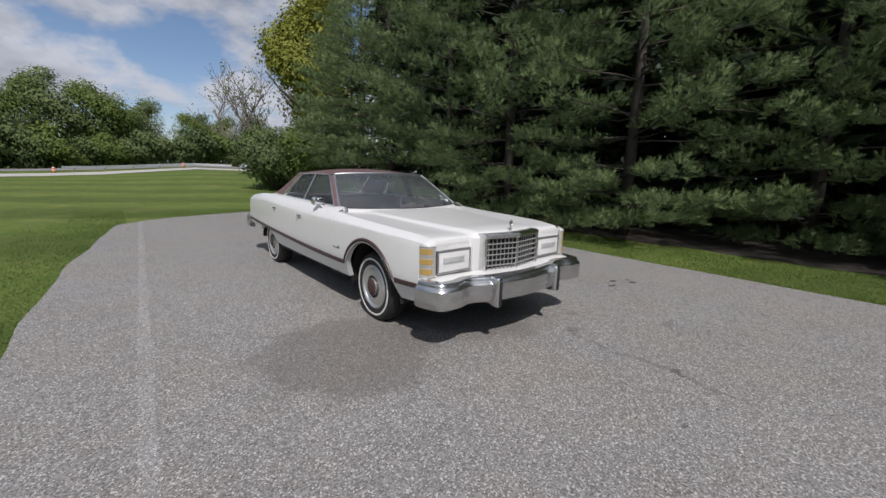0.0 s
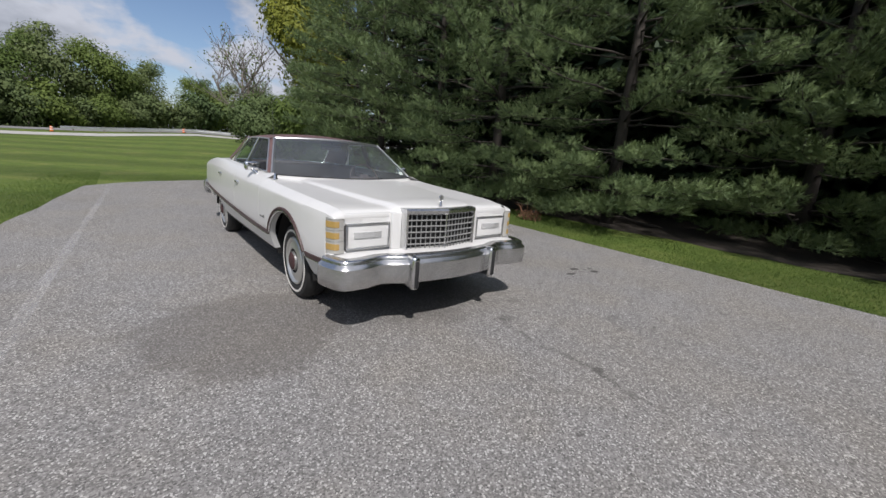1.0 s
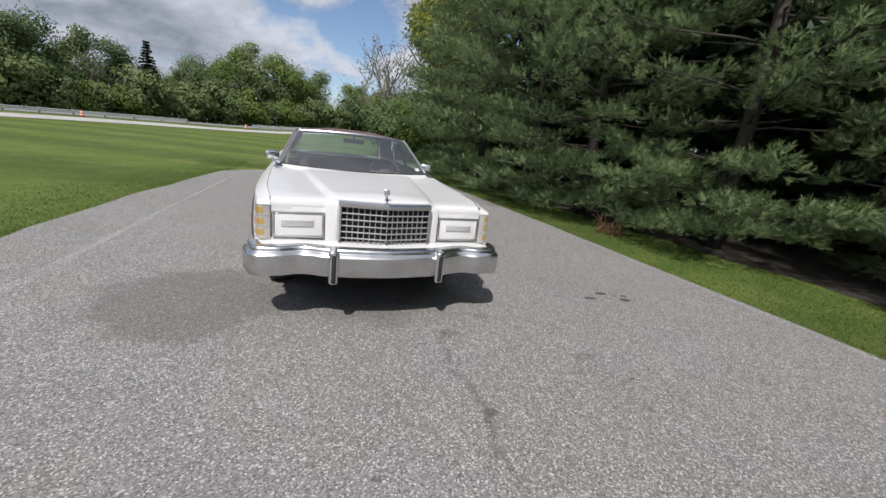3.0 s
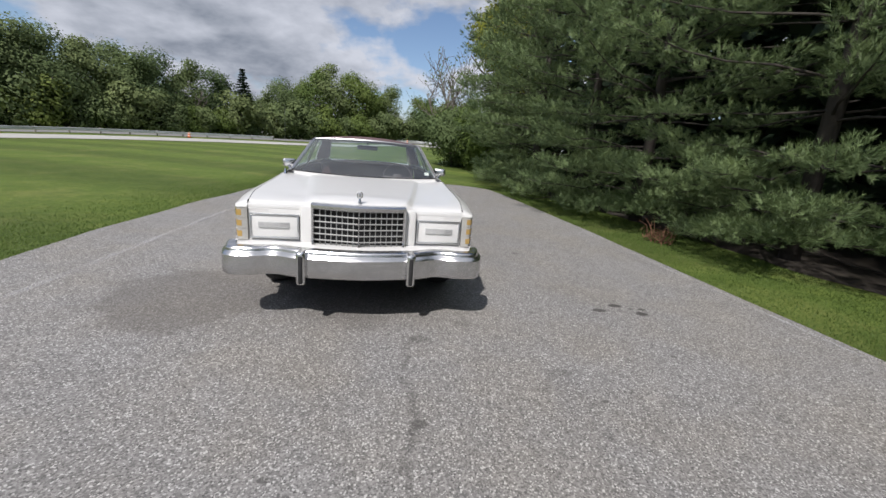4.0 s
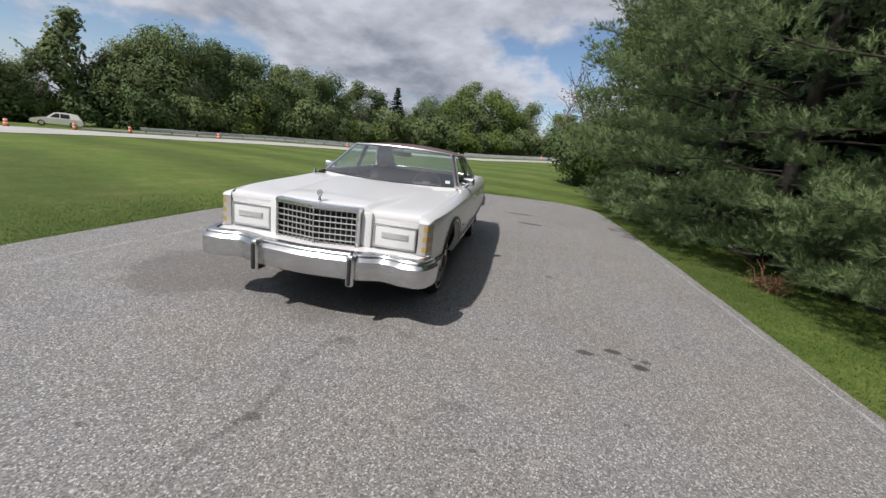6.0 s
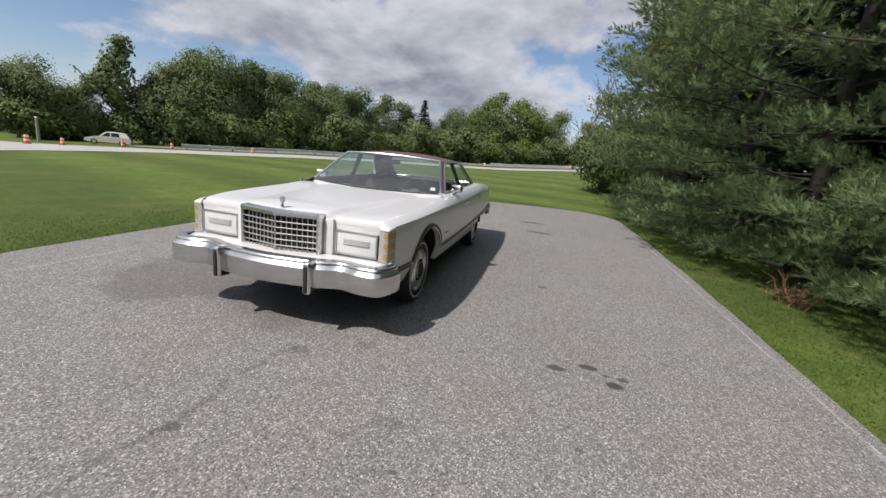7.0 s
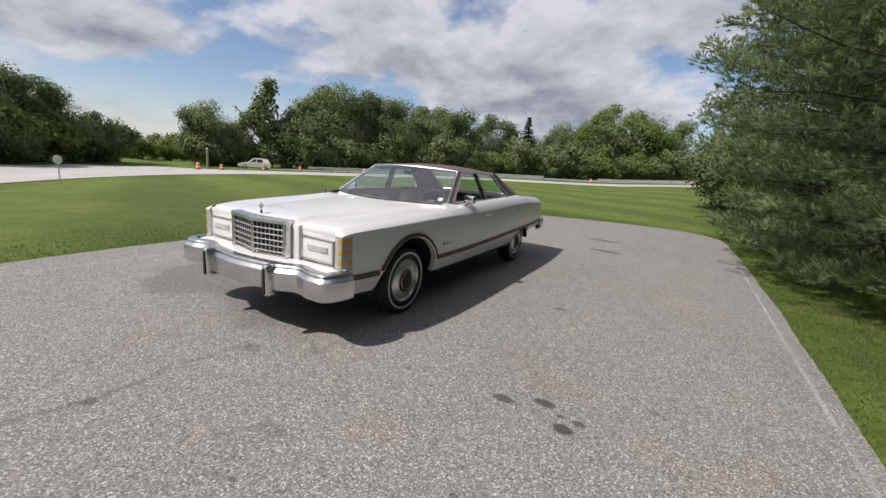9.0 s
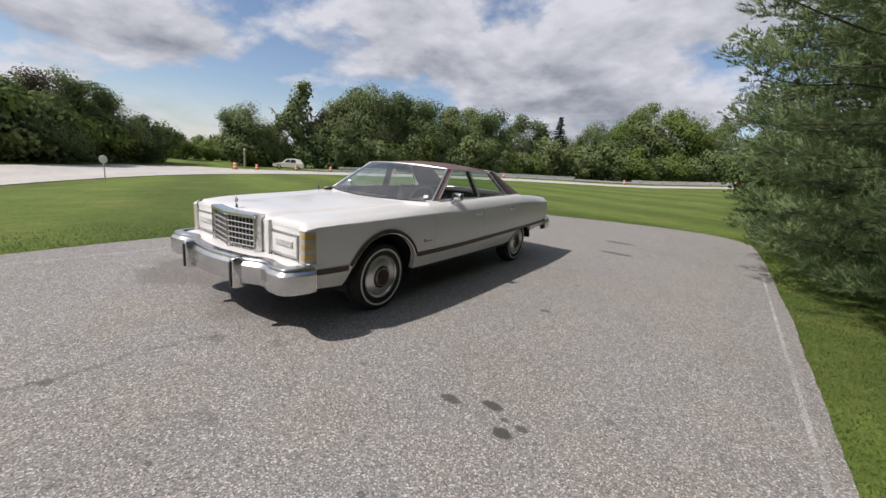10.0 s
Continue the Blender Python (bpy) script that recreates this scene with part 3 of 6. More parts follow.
# ---- the car: its own axes are x across, y from front to rear, z up, with the front axle at y = 0 ----
def nosed(shape):
    """Draws in the overhang before the front wheels."""
    def y_of(y):
        t = min(1, max(0, (-y - 0.5) / 0.4))
        s = min(1, max(0, (y - 3.2) / 0.9))
        return y + 0.06 * t * t * (3 - 2 * t) + 0.14 * s * s * (3 - 2 * s)
    return [(x, y_of(y), z) for x, y, z in shape[0]], shape[1]


def car_part(name, shape, mat, parent, label="", sharp=35):
    return part(name, nosed(shape), mat, parent, label, sharp)


SIDE_U = curve([-1.0, -0.6, 0.3, 1.5, 2.6, 3.4, 4.2], [0.915, 0.962, 1.0, 1.005, 1.0, 0.975, 0.915])
PEAK_Z = curve([-1.0, -0.8, -0.3, 0.3, 0.9, 1.6, 2.3, 2.8, 3.4, 4.2], [0.905, 0.930, 0.960, 0.985, 1.020, 1.045, 1.065, 1.078, 1.075, 1.010])
CREASE_Z = curve([-1.0, -0.6, 0.0, 0.6, 1.3, 2.0, 2.6, 3.2, 4.2], [0.885, 0.905, 0.925, 0.935, 0.935, 0.950, 0.972, 0.980, 0.940])
STRIPE_Z = curve([-1.0, 0.4, 1.2, 2.2, 3.0, 4.2], [0.535, 0.525, 0.530, 0.560, 0.585, 0.620])
SILL_Z = curve([-1.0, -0.5, 0.4, 2.2, 2.7, 3.6, 4.2], [0.385, 0.36, 0.36, 0.365, 0.375, 0.50, 0.55])


def arch(v):
    """Height of the wheel openings above the sill line."""
    z = SILL_Z(v)
    if abs(v + 0.04) < 0.45:
        z = max(z, 0.34 + 0.445 * math.sqrt(1 - ((v + 0.04) / 0.45) ** 2))
    if abs(v - 3.17) < 0.44:
        z = max(z, 0.36 + 0.24 * (1 - (abs(v - 3.17) / 0.44) ** 3.2))
    return z


def side_point(v, f):
    """The flank at station v; f runs from the peak (0) over the crease (0.3) to the lower edge (1)."""
    u, zp, zk, zb = SIDE_U(v), PEAK_Z(v), CREASE_Z(v), arch(v)
    if f <= 0.3:
        t = f / 0.3
        x = u - 0.085 + 0.085 * t + 0.004 * math.sin(math.pi * t)
        return (x, v, zp + (zk - zp) * t**1.22)
    t = (f - 0.3) / 0.7
    z = zk + (zb - zk) * t
    bulge = 0.016 * math.sin(math.pi * min(1, max(0, (zk - z) / 0.5)))
    tuck = 0.055 * max(0, (0.56 - z) / 0.2) ** 1.6
    return (u + 0.004 + bulge - tuck, v, z)


FS = [0, 0.06, 0.14, 0.22, 0.28, 0.3, 0.33, 0.4, 0.5, 0.6, 0.7, 0.8, 0.88, 0.95, 1.0]


def flank(v0, v1, inset=0.0):
    n = max(2, int((v1 - v0) / 0.025))
    verts, faces = [], []
    m = len(FS) + 1
    for i in range(n + 1):
        v = v0 + (v1 - v0) * i / n
        row = [side_point(v, f) for f in FS]
        x, y, z = row[-1]
        row.append((x - 0.05, y, z + 0.004))
        verts += [(x - inset, y, z) for x, y, z in row]
    for i in range(n):
        for j in range(m - 1):
            faces.append((i * m + j, i * m + j + 1, (i + 1) * m + j + 1, (i + 1) * m + j))
    # turned-in edges at the shut lines
    for i, flip in ((0, False), (n, True)):
        k = len(verts)
        verts += [(x - 0.03, y, z) for x, y, z in verts[i * m:(i + 1) * m]]
        for j in range(m - 1):
            q = (i * m + j, k + j, k + j + 1, i * m + j + 1)
            faces.append(tuple(reversed(q)) if flip else q)
    return verts, [tuple(reversed(f)) for f in faces]


HOOD_Z = curve([-1.02, -0.9, -0.5, 0.0, 0.45, 0.86], [0.930, 0.955, 0.972, 0.992, 1.012, 1.030])


def hood_point(a, b):
    """a: from the nose to the cowl; b: from the middle to the fender."""
    nose = -1.035 + 0.10 * min(1, b * 1.8) ** 1.3
    tail = 0.60 + 0.26 * b * b
    v = nose + (tail - nose) * a
    edge = SIDE_U(v) - 0.0885
    dome = 0.385 + (0.60 - 0.385) * a
    x = b / 0.45 * dome if b < 0.45 else dome + (edge - dome) * (b - 0.45) / 0.55
    zc, zs = HOOD_Z(v), PEAK_Z(v) - 0.002
    if x < dome - 0.02:
        z = zc - 0.012 * (x / dome) ** 2
    else:
        t = min(1, (x - dome + 0.02) / 0.05)
        z = zc - 0.012 - 0.030 * (t * t * (3 - 2 * t)) * (1 - 0.5 * a)
        w = max(0, (x - dome - 0.05) / max(0.05, edge - dome - 0.05))
        z += (zs - z) * w**1.4
    if a < 0.035:
        z -= 0.05 * (1 - a / 0.035) ** 2
    return (x, v, z)


def hood():
    steps = [0, 0.006, 0.014, 0.024, 0.035] + [0.035 + 0.965 * (i + 1) / 30 for i in range(30)]
    bs = [i / 36 for i in range(37)]
    verts, faces = [], []
    full = [-b for b in reversed(bs[1:])] + bs
    m = len(full)
    for a in steps:
        for b in full:
            x, y, z = hood_point(a, abs(b))
            verts.append((math.copysign(x, b) if b else 0.0, y, z))
    for i in range(len(steps) - 1):
        for j in range(m - 1):
            faces.append((i * m + j, i * m + j + 1, (i + 1) * m + j + 1, (i + 1) * m + j))
    k = len(verts)
    verts += [(x, y + 0.004, z - (0.002 if abs(x) < 0.375 else 0.05)) for x, y, z in verts[:m]]
    for j in range(m - 1):
        faces.append((k + j, k + j + 1, j + 1, j))
    return verts, faces


def deck_point(a, b):
    v = 3.22 + a * (4.17 - 3.22)
    edge = SIDE_U(v) - 0.093
    x = b * edge
    z = PEAK_Z(v) - 0.006 - 0.012 * (1 - b * b)
    return (x, v, z)


def deck():
    return grid(lambda a, b: ((2 * b - 1) * deck_point(a, 1)[0], deck_point(a, 1)[1], deck_point(a, abs(2 * b - 1))[2]), 16, 24)


# corners of the glasshouse
WS_BOT = lambda s: (0.845 * s, 0.60 + 0.24 * s * s, 1.028 + 0.012 * s * s)
WS_TOP = lambda s: (0.660 * s, 1.25 + 0.11 * s * s, 1.432 - 0.024 * s * s)


def between(p, q, t):
    return tuple(a + (b - a) * t for a, b in zip(p, q))


def bowed(p, t, k):
    return (p[0], p[1] - k * math.sin(math.pi * t), p[2] + 0.5 * k * math.sin(math.pi * t))


def windshield():
    return grid(lambda a, b: bowed(between(WS_BOT(2 * a - 1), WS_TOP(2 * a - 1), b), b, 0.03), 20, 6)


BL_BOT = lambda s: (0.70 * s, 3.34 - 0.05 * s * s, 1.085 - 0.01 * s * s)
BL_TOP = lambda s: (0.60 * s, 2.74 - 0.03 * s * s, 1.425 - 0.02 * s * s)


def roof_point(a, b):
    """a: from the windshield to the rear window; b: across, -1 to 1."""
    s = abs(b)
    front, rear = WS_TOP(b), BL_TOP(b)
    x0, y0, z0 = front
    x1, y1, z1 = rear
    x = x0 + (x1 - x0) * a
    y = y0 + (y1 - y0) * a
    z = z0 + (z1 - z0) * a + 0.068 * math.sin(math.pi * (0.10 + 0.84 * a)) * (1 - 0.4 * s * s) - 0.012
    return (x, y, z)


def vinyl_roof():
    top = grid(lambda a, b: roof_point(a, 2 * b - 1), 18, 20)
    out = [top]
    for sgn in (1, -1):
        # side rail over the doors
        def rail(a, b, sgn=sgn):
            p = roof_point(a * 0.72, 1)
            q = RAIL(a)
            r = between(p, q, b)
            return (sgn * (r[0] + 0.012 * math.sin(math.pi * b)), r[1], r[2] + 0.004 * math.sin(math.pi * b))
        out.append(grid(rail, 16, 4, flip=sgn < 0))

        # broad rear pillar
        def pillar(a, b, sgn=sgn):
            p = between((0.700, 2.30, 1.392), (0.838, 2.70, 1.076), b)
            q = between(BL_TOP(1), (0.735, 3.44, 1.078), b)
            r = between(p, q, a)
            k = 0.03 * math.sin(math.pi * a) * (1 - 0.3 * b)
            return (sgn * (r[0] + k), r[1], r[2] + k * 0.6)
        out.append(grid(pillar, 10, 8, flip=sgn > 0))
        edge = roof_point(0.72, 1)

        def corner(a, b, sgn=sgn):
            p = roof_point(0.72 + 0.28 * a, 1)
            q = between((0.700, 2.30, 1.392), BL_TOP(1), a)
            k = 0.03 * math.sin(math.pi * a)
            q = (q[0] + k, q[1], q[2] + k * 0.6)
            r = between(p, q, b)
            return (sgn * r[0], r[1], r[2])
        out.append(grid(corner, 10, 3, flip=sgn > 0))
    return join(*out)


def RAIL(a):
    return (0.700 + 0.012 * math.sin(math.pi * a), 1.42 + (2.30 - 1.42) * a, 1.395 + 0.012 * math.sin(math.pi * a) - 0.003 * a)


BELT_F, BELT_R = (0.868, 0.93, 1.058), (0.842, 2.66, 1.082)


def belt(v):
    t = (v - BELT_F[1]) / (BELT_R[1] - BELT_F[1])
    p = between(BELT_F, BELT_R, t)
    return (p[0] + 0.012 * math.sin(math.pi * t), v, p[2])


def rail_at(v):
    return RAIL((v - 1.42) / (2.30 - 1.42))


def window_sheet(b0, b1, t0, t1, inset=0.012):
    """Side glass between the belt (b0 to b1) and the roof rail (t0 to t1)."""
    def fn(a, b):
        p, q = belt(b0 + (b1 - b0) * a), rail_at(t0 + (t1 - t0) * a)
        r = between(p, q, b)
        return (r[0] + 0.012 * math.sin(math.pi * b) - inset, r[1], r[2])
    return grid(fn, 8, 6)


def plan_path(table, n=40):
    """Half of a bumper in plan, mirrored into a whole path from one flank to the other."""
    pts = [Vector((x, y, 0)) for x, y in table]
    return [Vector((-p.x, p.y, 0)) for p in reversed(pts[1:])] + pts


def swept(path, profile, outward):
    """profile: (distance outwards, z) pairs along a plan path."""
    verts, faces = [], []
    n, m = len(path), len(profile)
    for i, p in enumerate(path):
        a, b = path[max(0, i - 1)], path[min(n - 1, i + 1)]
        way = (b - a).normalized()
        out = Vector((way.y, -way.x, 0)) * outward
        for d, z in profile:
            q = p + out * d
            verts.append((q.x, q.y, z))
    for i in range(n - 1):
        for j in range(m - 1):
            faces.append((i * m + j, i * m + j + 1, (i + 1) * m + j + 1, (i + 1) * m + j))
    faces.append(tuple(range(m)))
    faces.append(tuple(reversed([(n - 1) * m + j for j in range(m)])))
    return verts, faces


def smooth_path(path, rounds=3):
    for _ in range(rounds):
        out = [path[0]]
        for a, b in zip(path, path[1:]):
            out += [a * 0.75 + b * 0.25, a * 0.25 + b * 0.75]
        path = out + [path[-1]]
    return path


def wheel(car, u, v, side, label_tyre):
    """One wheel: tyre, whitewall, cover with slots and a maroon middle. side: +1 or -1, the way it faces."""
    hub = new("wheel")
    hub.parent = car
    hub.matrix_local = pose(side * u, v, 0.335, 0, 0, 0 if side > 0 else 180)
    R, W = 0.342, 0.10
    tyre = [(0.20, -W), (0.27, -W - 0.012), (0.318, -W), (0.336, -W + 0.03), (R, -0.04), (R, -0.022), (R - 0.008, -0.02), (R - 0.008, -0.012), (R, -0.01), (R, 0.01),
            (R - 0.008, 0.012), (R - 0.008, 0.02), (R, 0.022), (R, 0.045), (0.336, W - 0.03), (0.318, W), (0.29, W + 0.010), (0.262, W + 0.011), (0.225, W + 0.002), (0.20, W - 0.01)]
    car_part("tyre", lathe(tyre, 56, True), RUBBER, hub, label_tyre)
    car_part("whitewall", lathe([(0.284, W + 0.0095), (0.283, W + 0.0135), (0.266, W + 0.0142), (0.265, W + 0.0095)], 56), WHITEWALL, hub, "thin white sidewall band")
    cover = [(0.218, W - 0.015), (0.216, W + 0.004), (0.206, W + 0.012), (0.196, W + 0.006), (0.188, W - 0.008), (0.175, W - 0.004), (0.150, W + 0.006), (0.118, W + 0.012), (0.108, W + 0.004), (0.085, W + 0.002), (0.082, W + 0.022), (0.06, W + 0.034), (0.0, W + 0.038)]
    c = car_part("wheel_cover", lathe(cover, 56), STEEL, hub, "silver wheel cover with radial slots")
    car_part("cover_centre", lathe([(0.083, W + 0.018), (0.078, W + 0.027), (0.058, W + 0.037), (0.03, W + 0.041), (0.0, W + 0.042)], 32), CLOTH, c, "faded maroon centre")
    slot = box(W + 0.001, W + 0.010, -0.0045, 0.0045, 0.088, 0.112, 0.002, 1)
    me = mesh_of("slot", *slot, BLACK)
    for i in range(30):
        s = new("slot", me)
        s.parent = c
        s.matrix_local = pose(0, 0, 0, 12 * i)
    return hub


def fender_cap():
    """The rounded tip of the fender, from its front edge down to the top of the corner lamp."""
    base = -0.862
    low = 0.3 + 0.7 * (CREASE_Z(base) - 0.868) / (CREASE_Z(base) - arch(base))

    def fn(a, b):
        x, y, z = side_point(base, low * a)
        t = 0.5 * math.pi * b
        x1 = 0.838 + (x - 0.846) * 0.80
        return (x + (x1 - x) * (1 - math.cos(t)), base - 0.088 * math.sin(t), z + (0.866 - z) * (1 - math.cos(t)))
    return grid(fn, 12, 10)


def headlight_door(car, side):
    """Covered headlight: white panel in a bright frame, with a grey ribbed badge."""
    x0, x1, z0, z1, y = 0.462, 0.828, 0.628, 0.826, -0.925
    d = new("headlight_door")
    d.parent = car
    d.matrix_local = Matrix.Identity(4)
    tagged(d, "white headlight door in a bright frame")
    flip = (lambda s: s) if side > 0 else mirrored
    car_part("panel", flip(box(x0 + 0.012, x1 - 0.012, y - 0.022, y + 0.03, z0 + 0.012, z1 - 0.012, 0.006)), PAINT, d)
    for a in ((x0, x1, z1 - 0.016, z1), (x0, x1, z0, z0 + 0.016), (x0, x0 + 0.016, z0 + 0.0165, z1 - 0.0165), (x1 - 0.016, x1, z0 + 0.0165, z1 - 0.0165)):
        car_part("trim_bar", flip(box(a[0], a[1], y - 0.030, y + 0.02, a[2], a[3], 0.004)), DULL_CHROME, d, "bright trim bar")
    cx, cz = (x0 + x1) / 2 + 0.005, 0.738
    car_part("badge", flip(box(cx - 0.115, cx + 0.115, y - 0.030, y - 0.02, cz - 0.026, cz + 0.026, 0.004)), BADGE, d, "grey ribbed badge")
    rib = mesh_of("rib", *box(-0.108, 0.108, -0.003, 0.003, -0.003, 0.003, 0.001, 1), BADGE)
    for k in range(5):
        r = new("rib", rib)
        r.parent = d
        r.matrix_local = pose(side * cx, y + 0.029, cz - 0.018 + 0.009 * k)
    return d


def corner_lamp(car, side):
    lamp = new("corner_lamp")
    lamp.parent = car
    lamp.matrix_local = Matrix.Identity(4)
    tagged(lamp, "stacked amber corner lamp in a bright housing")
    flip = (lambda s: s) if side > 0 else mirrored
    plan = [(0.842, -0.945), (0.885, -0.955), (0.913, -0.947), (0.932, -0.915), (0.946, -0.864)]

    def slab(z0, z1, grow, plan=plan):
        verts = []
        for z in (z0, z1):
            for x, y in plan:
                w = Vector((x - 0.82, y + 0.82, 0)).normalized() * grow
                verts.append((x + w.x, y + w.y, z))
            verts.append((0.842, -0.86, z))
        k = len(plan) + 1
        faces = [tuple(range(k)), tuple(reversed(range(k, 2 * k)))] + [(i, k + i, k + (i + 1) % k, (i + 1) % k) for i in range(k)]
        return verts, faces
    car_part("housing", flip(slab(0.612, 0.868, 0.0)), LENS, lamp, "clear ribbed housing")
    for z in (0.640, 0.722, 0.804):
        car_part("lens", flip(slab(z, z + 0.044, 0.004, [(0.880, -0.9515), (0.895, -0.952), (0.913, -0.946), (0.932, -0.915), (0.945, -0.868)])), AMBER, lamp, "amber lens")
    for z in (0.612, 0.704, 0.786, 0.864):
        car_part("divider", flip(slab(z, z + 0.004, 0.004)), LENS, lamp, "clear divider")
    return lamp


def grille(car):
    """Upright grille with a prow: bright shell, six by fourteen openings before a black back."""
    g = new("grille")
    g.parent = car
    g.matrix_local = Matrix.Identity(4)
    tagged(g, "chrome grille with a rectangular grid and a raised prow")
    hw, z0, z1 = 0.362, 0.580, 0.922
    prow = lambda x: -1.075 + 0.070 * abs(x) / hw
    def bar(xa, za, xb, zb, r, deep, mat, name, lift=0.0):
        n = 2
        A, B = Vector((xa, prow(xa) - lift, za)), Vector((xb, prow(xb) - lift, zb))
        d = (B - A).normalized()
        up = Vector((0, 1, 0)).cross(d).normalized() * r
        back_by = Vector((0, deep, 0))
        verts = []
        for p in (A, B):
            verts += [p - up, p - up * 0.5 - back_by * 0.15, p + up * 0.5 - back_by * 0.15, p + up, p + up + back_by, p - up + back_by]
        faces = [(i, (i + 1) % 6, 6 + (i + 1) % 6, 6 + i) for i in range(6)] + [tuple(reversed(range(6))), tuple(range(6, 12))]
        return car_part(name, ([tuple(v) for v in verts], faces), mat, g)
    # shell
    for s in (-1, 1):
        bar(0, z1 - 0.012, s * hw, z1 - 0.012, 0.022, 0.10, CHROME, "shell_bar", 0.012)
        bar(0, z0 + 0.010, s * hw, z0 + 0.010, 0.012, 0.10, CHROME, "shell_bar", 0.008)
        bar(s * (hw - 0.011), z0, s * (hw - 0.011), z1 + 0.006, 0.014, 0.10, CHROME, "shell_bar", 0.010)
        for k in range(1, 6):
            z = z0 + 0.02 + (z1 - 0.034 - z0 - 0.02) * k / 6
            bar(0, z, s * (hw - 0.02), z, 0.0046, 0.012, GRILLE_BAR, "grille_bar", 0.004)
        for k in range(1, 8):
            x = s * (hw - 0.02) * k / 8
            bar(x, z0 + 0.02, x, z1 - 0.034, 0.0036, 0.006, GRILLE_BAR, "grille_bar", -0.007)
    bar(0, z0 + 0.02, 0, z1 - 0.034, 0.006, 0.03, CHROME, "grille_bar", 0.003)
    verts = [(-hw, prow(hw) + 0.075, z0), (0, prow(0) + 0.075, z0), (hw, prow(hw) + 0.075, z0), (-hw, prow(hw) + 0.075, z1), (0, prow(0) + 0.075, z1), (hw, prow(hw) + 0.075, z1)]
    car_part("backing", (verts, [(0, 1, 4, 3), (1, 2, 5, 4)]), GRILLE_BACK, g, "black recess")


def seat(car, v, z, label, high):
    s = new("bench_seat")
    s.parent = car
    s.matrix_local = pose(0, v, z)
    tagged(s, label)
    car_part("cushion", box(-0.68, 0.68, -0.50, 0.06, 0, 0.20, 0.06, 3), CLOTH, s)
    car_part("backrest", moved(box(-0.68, 0.68, -0.07, 0.09, 0.05, high, 0.06, 3), pose(0, 0, 0, -12)), CLOTH, s)


def sedan():
    car = thing("sedan", "large white four-door sedan with maroon vinyl roof and chrome bumpers", "car", pose(2.82, 3.35, 0))
    gap = 0.003
    inner = [grid(lambda a, b, s=s: (s * (side_point(-0.9 + 5.0 * a, 0.3 + 0.7 * b)[0] - 0.035), -0.9 + 5.0 * a, side_point(-0.9 + 5.0 * a, 0.3 + 0.7 * b)[2] + 0.01), 120, 4) for s in (1, -1)]
    car_part("inner_shell", join(*inner), BLACK, car, "dark inner shell")
    for s, flip in ((1, lambda q: q), (-1, mirrored)):
        car_part("front_fender", flip(flank(-0.862, 0.70 - gap)), PAINT, car)
        fd = car_part("front_door", flip(flank(0.70 + gap, 1.80 - gap)), PAINT, car)
        rd = car_part("rear_door", flip(flank(1.80 + gap, 2.74 - gap)), PAINT, car)
        car_part("quarter_panel", flip(flank(2.74 + gap, 4.17)), PAINT, car)
        # belt tops between the flank and the side glass
        car_part("belt_ledge", flip(grid(lambda a, b: between(side_point(0.72 + 2.5 * a, 0), (belt(0.72 + 2.5 * a)[0] - 0.03 - (0.10 * max(0, (a - 0.76) / 0.24)), 0.72 + 2.5 * a, min(belt(0.72 + 2.5 * a)[2], 1.09)), b), 40, 3)), PAINT, car)
        for d, v, z in ((fd, 1.64, 0.885), (rd, 2.64, 0.905)):
            x = side_point(v, 0.36)[0]
            h = car_part("door_handle", flip(join(box(x - 0.004, x + 0.022, v - 0.055, v + 0.055, z - 0.011, z + 0.013, 0.006), box(x - 0.01, x + 0.006, v - 0.062, v + 0.062, z - 0.018, z + 0.016, 0.004))), CHROME, d, "chrome door handle")
        x = side_point(1.72, 0.45)[0]
        car_part("lock", flip(box(x - 0.006, x + 0.005, 1.715, 1.735, 0.815, 0.835, 0.004)), DULL_CHROME, fd, "round key lock")
        # maroon strip with bright edges, along the flank and over the front wheel
        def strip(v0, v1):
            n = int((v1 - v0) / 0.06) + 1
            prof = []
            verts, faces = [], []
            for i in range(n + 1):
                v = v0 + (v1 - v0) * i / n
                zs = STRIPE_Z(v)
                zk, zb = CREASE_Z(v), arch(v)
                for dz, dx in ((-0.020, 0.0), (-0.017, 0.010), (0.017, 0.010), (0.020, 0.0)):
                    f = 0.3 + 0.7 * min(1, max(0, (zs + dz - zk) / (SILL_Z(v) - zk)))
                    uu = SIDE_U(v) + 0.004 + 0.016 * math.sin(math.pi * min(1, max(0, (zk - zs - dz) / 0.5))) - 0.055 * max(0, (0.56 - zs - dz) / 0.2) ** 1.6
                    verts.append((uu + dx, v, zs + dz))
            for i in range(n):
                for j in range(3):
                    faces.append((i * 4 + j, (i + 1) * 4 + j, (i + 1) * 4 + j + 1, i * 4 + j + 1))
            faces += [(0, 1, 2, 3), tuple(n * 4 + q for q in (3, 2, 1, 0))]
            return verts, faces
        for v0, v1 in ((-0.855, -0.50), (0.41, 0.695), (0.705, 1.795), (1.805, 2.735), (2.745, 4.10)):
            st = car_part("side_strip", flip(strip(v0, v1)), TRIM_MAROON, car, "maroon rubbing strip")
            n = max(3, int((v1 - v0) / 0.1))
            pts = []
            for i in range(n + 1):
                v = v0 + (v1 - v0) * i / n
                z = STRIPE_Z(v) - 0.021
                pts.append((SIDE_U(v) + 0.004 + 0.016 * math.sin(math.pi * (CREASE_Z(v) - z) / 0.5 if CREASE_Z(v) - z < 0.5 else math.pi) + 0.006, v, z))
            car_part("strip_edge", flip(tube(pts, 0.0045, 6)), CHROME, st, "bright edge")
        lip = []
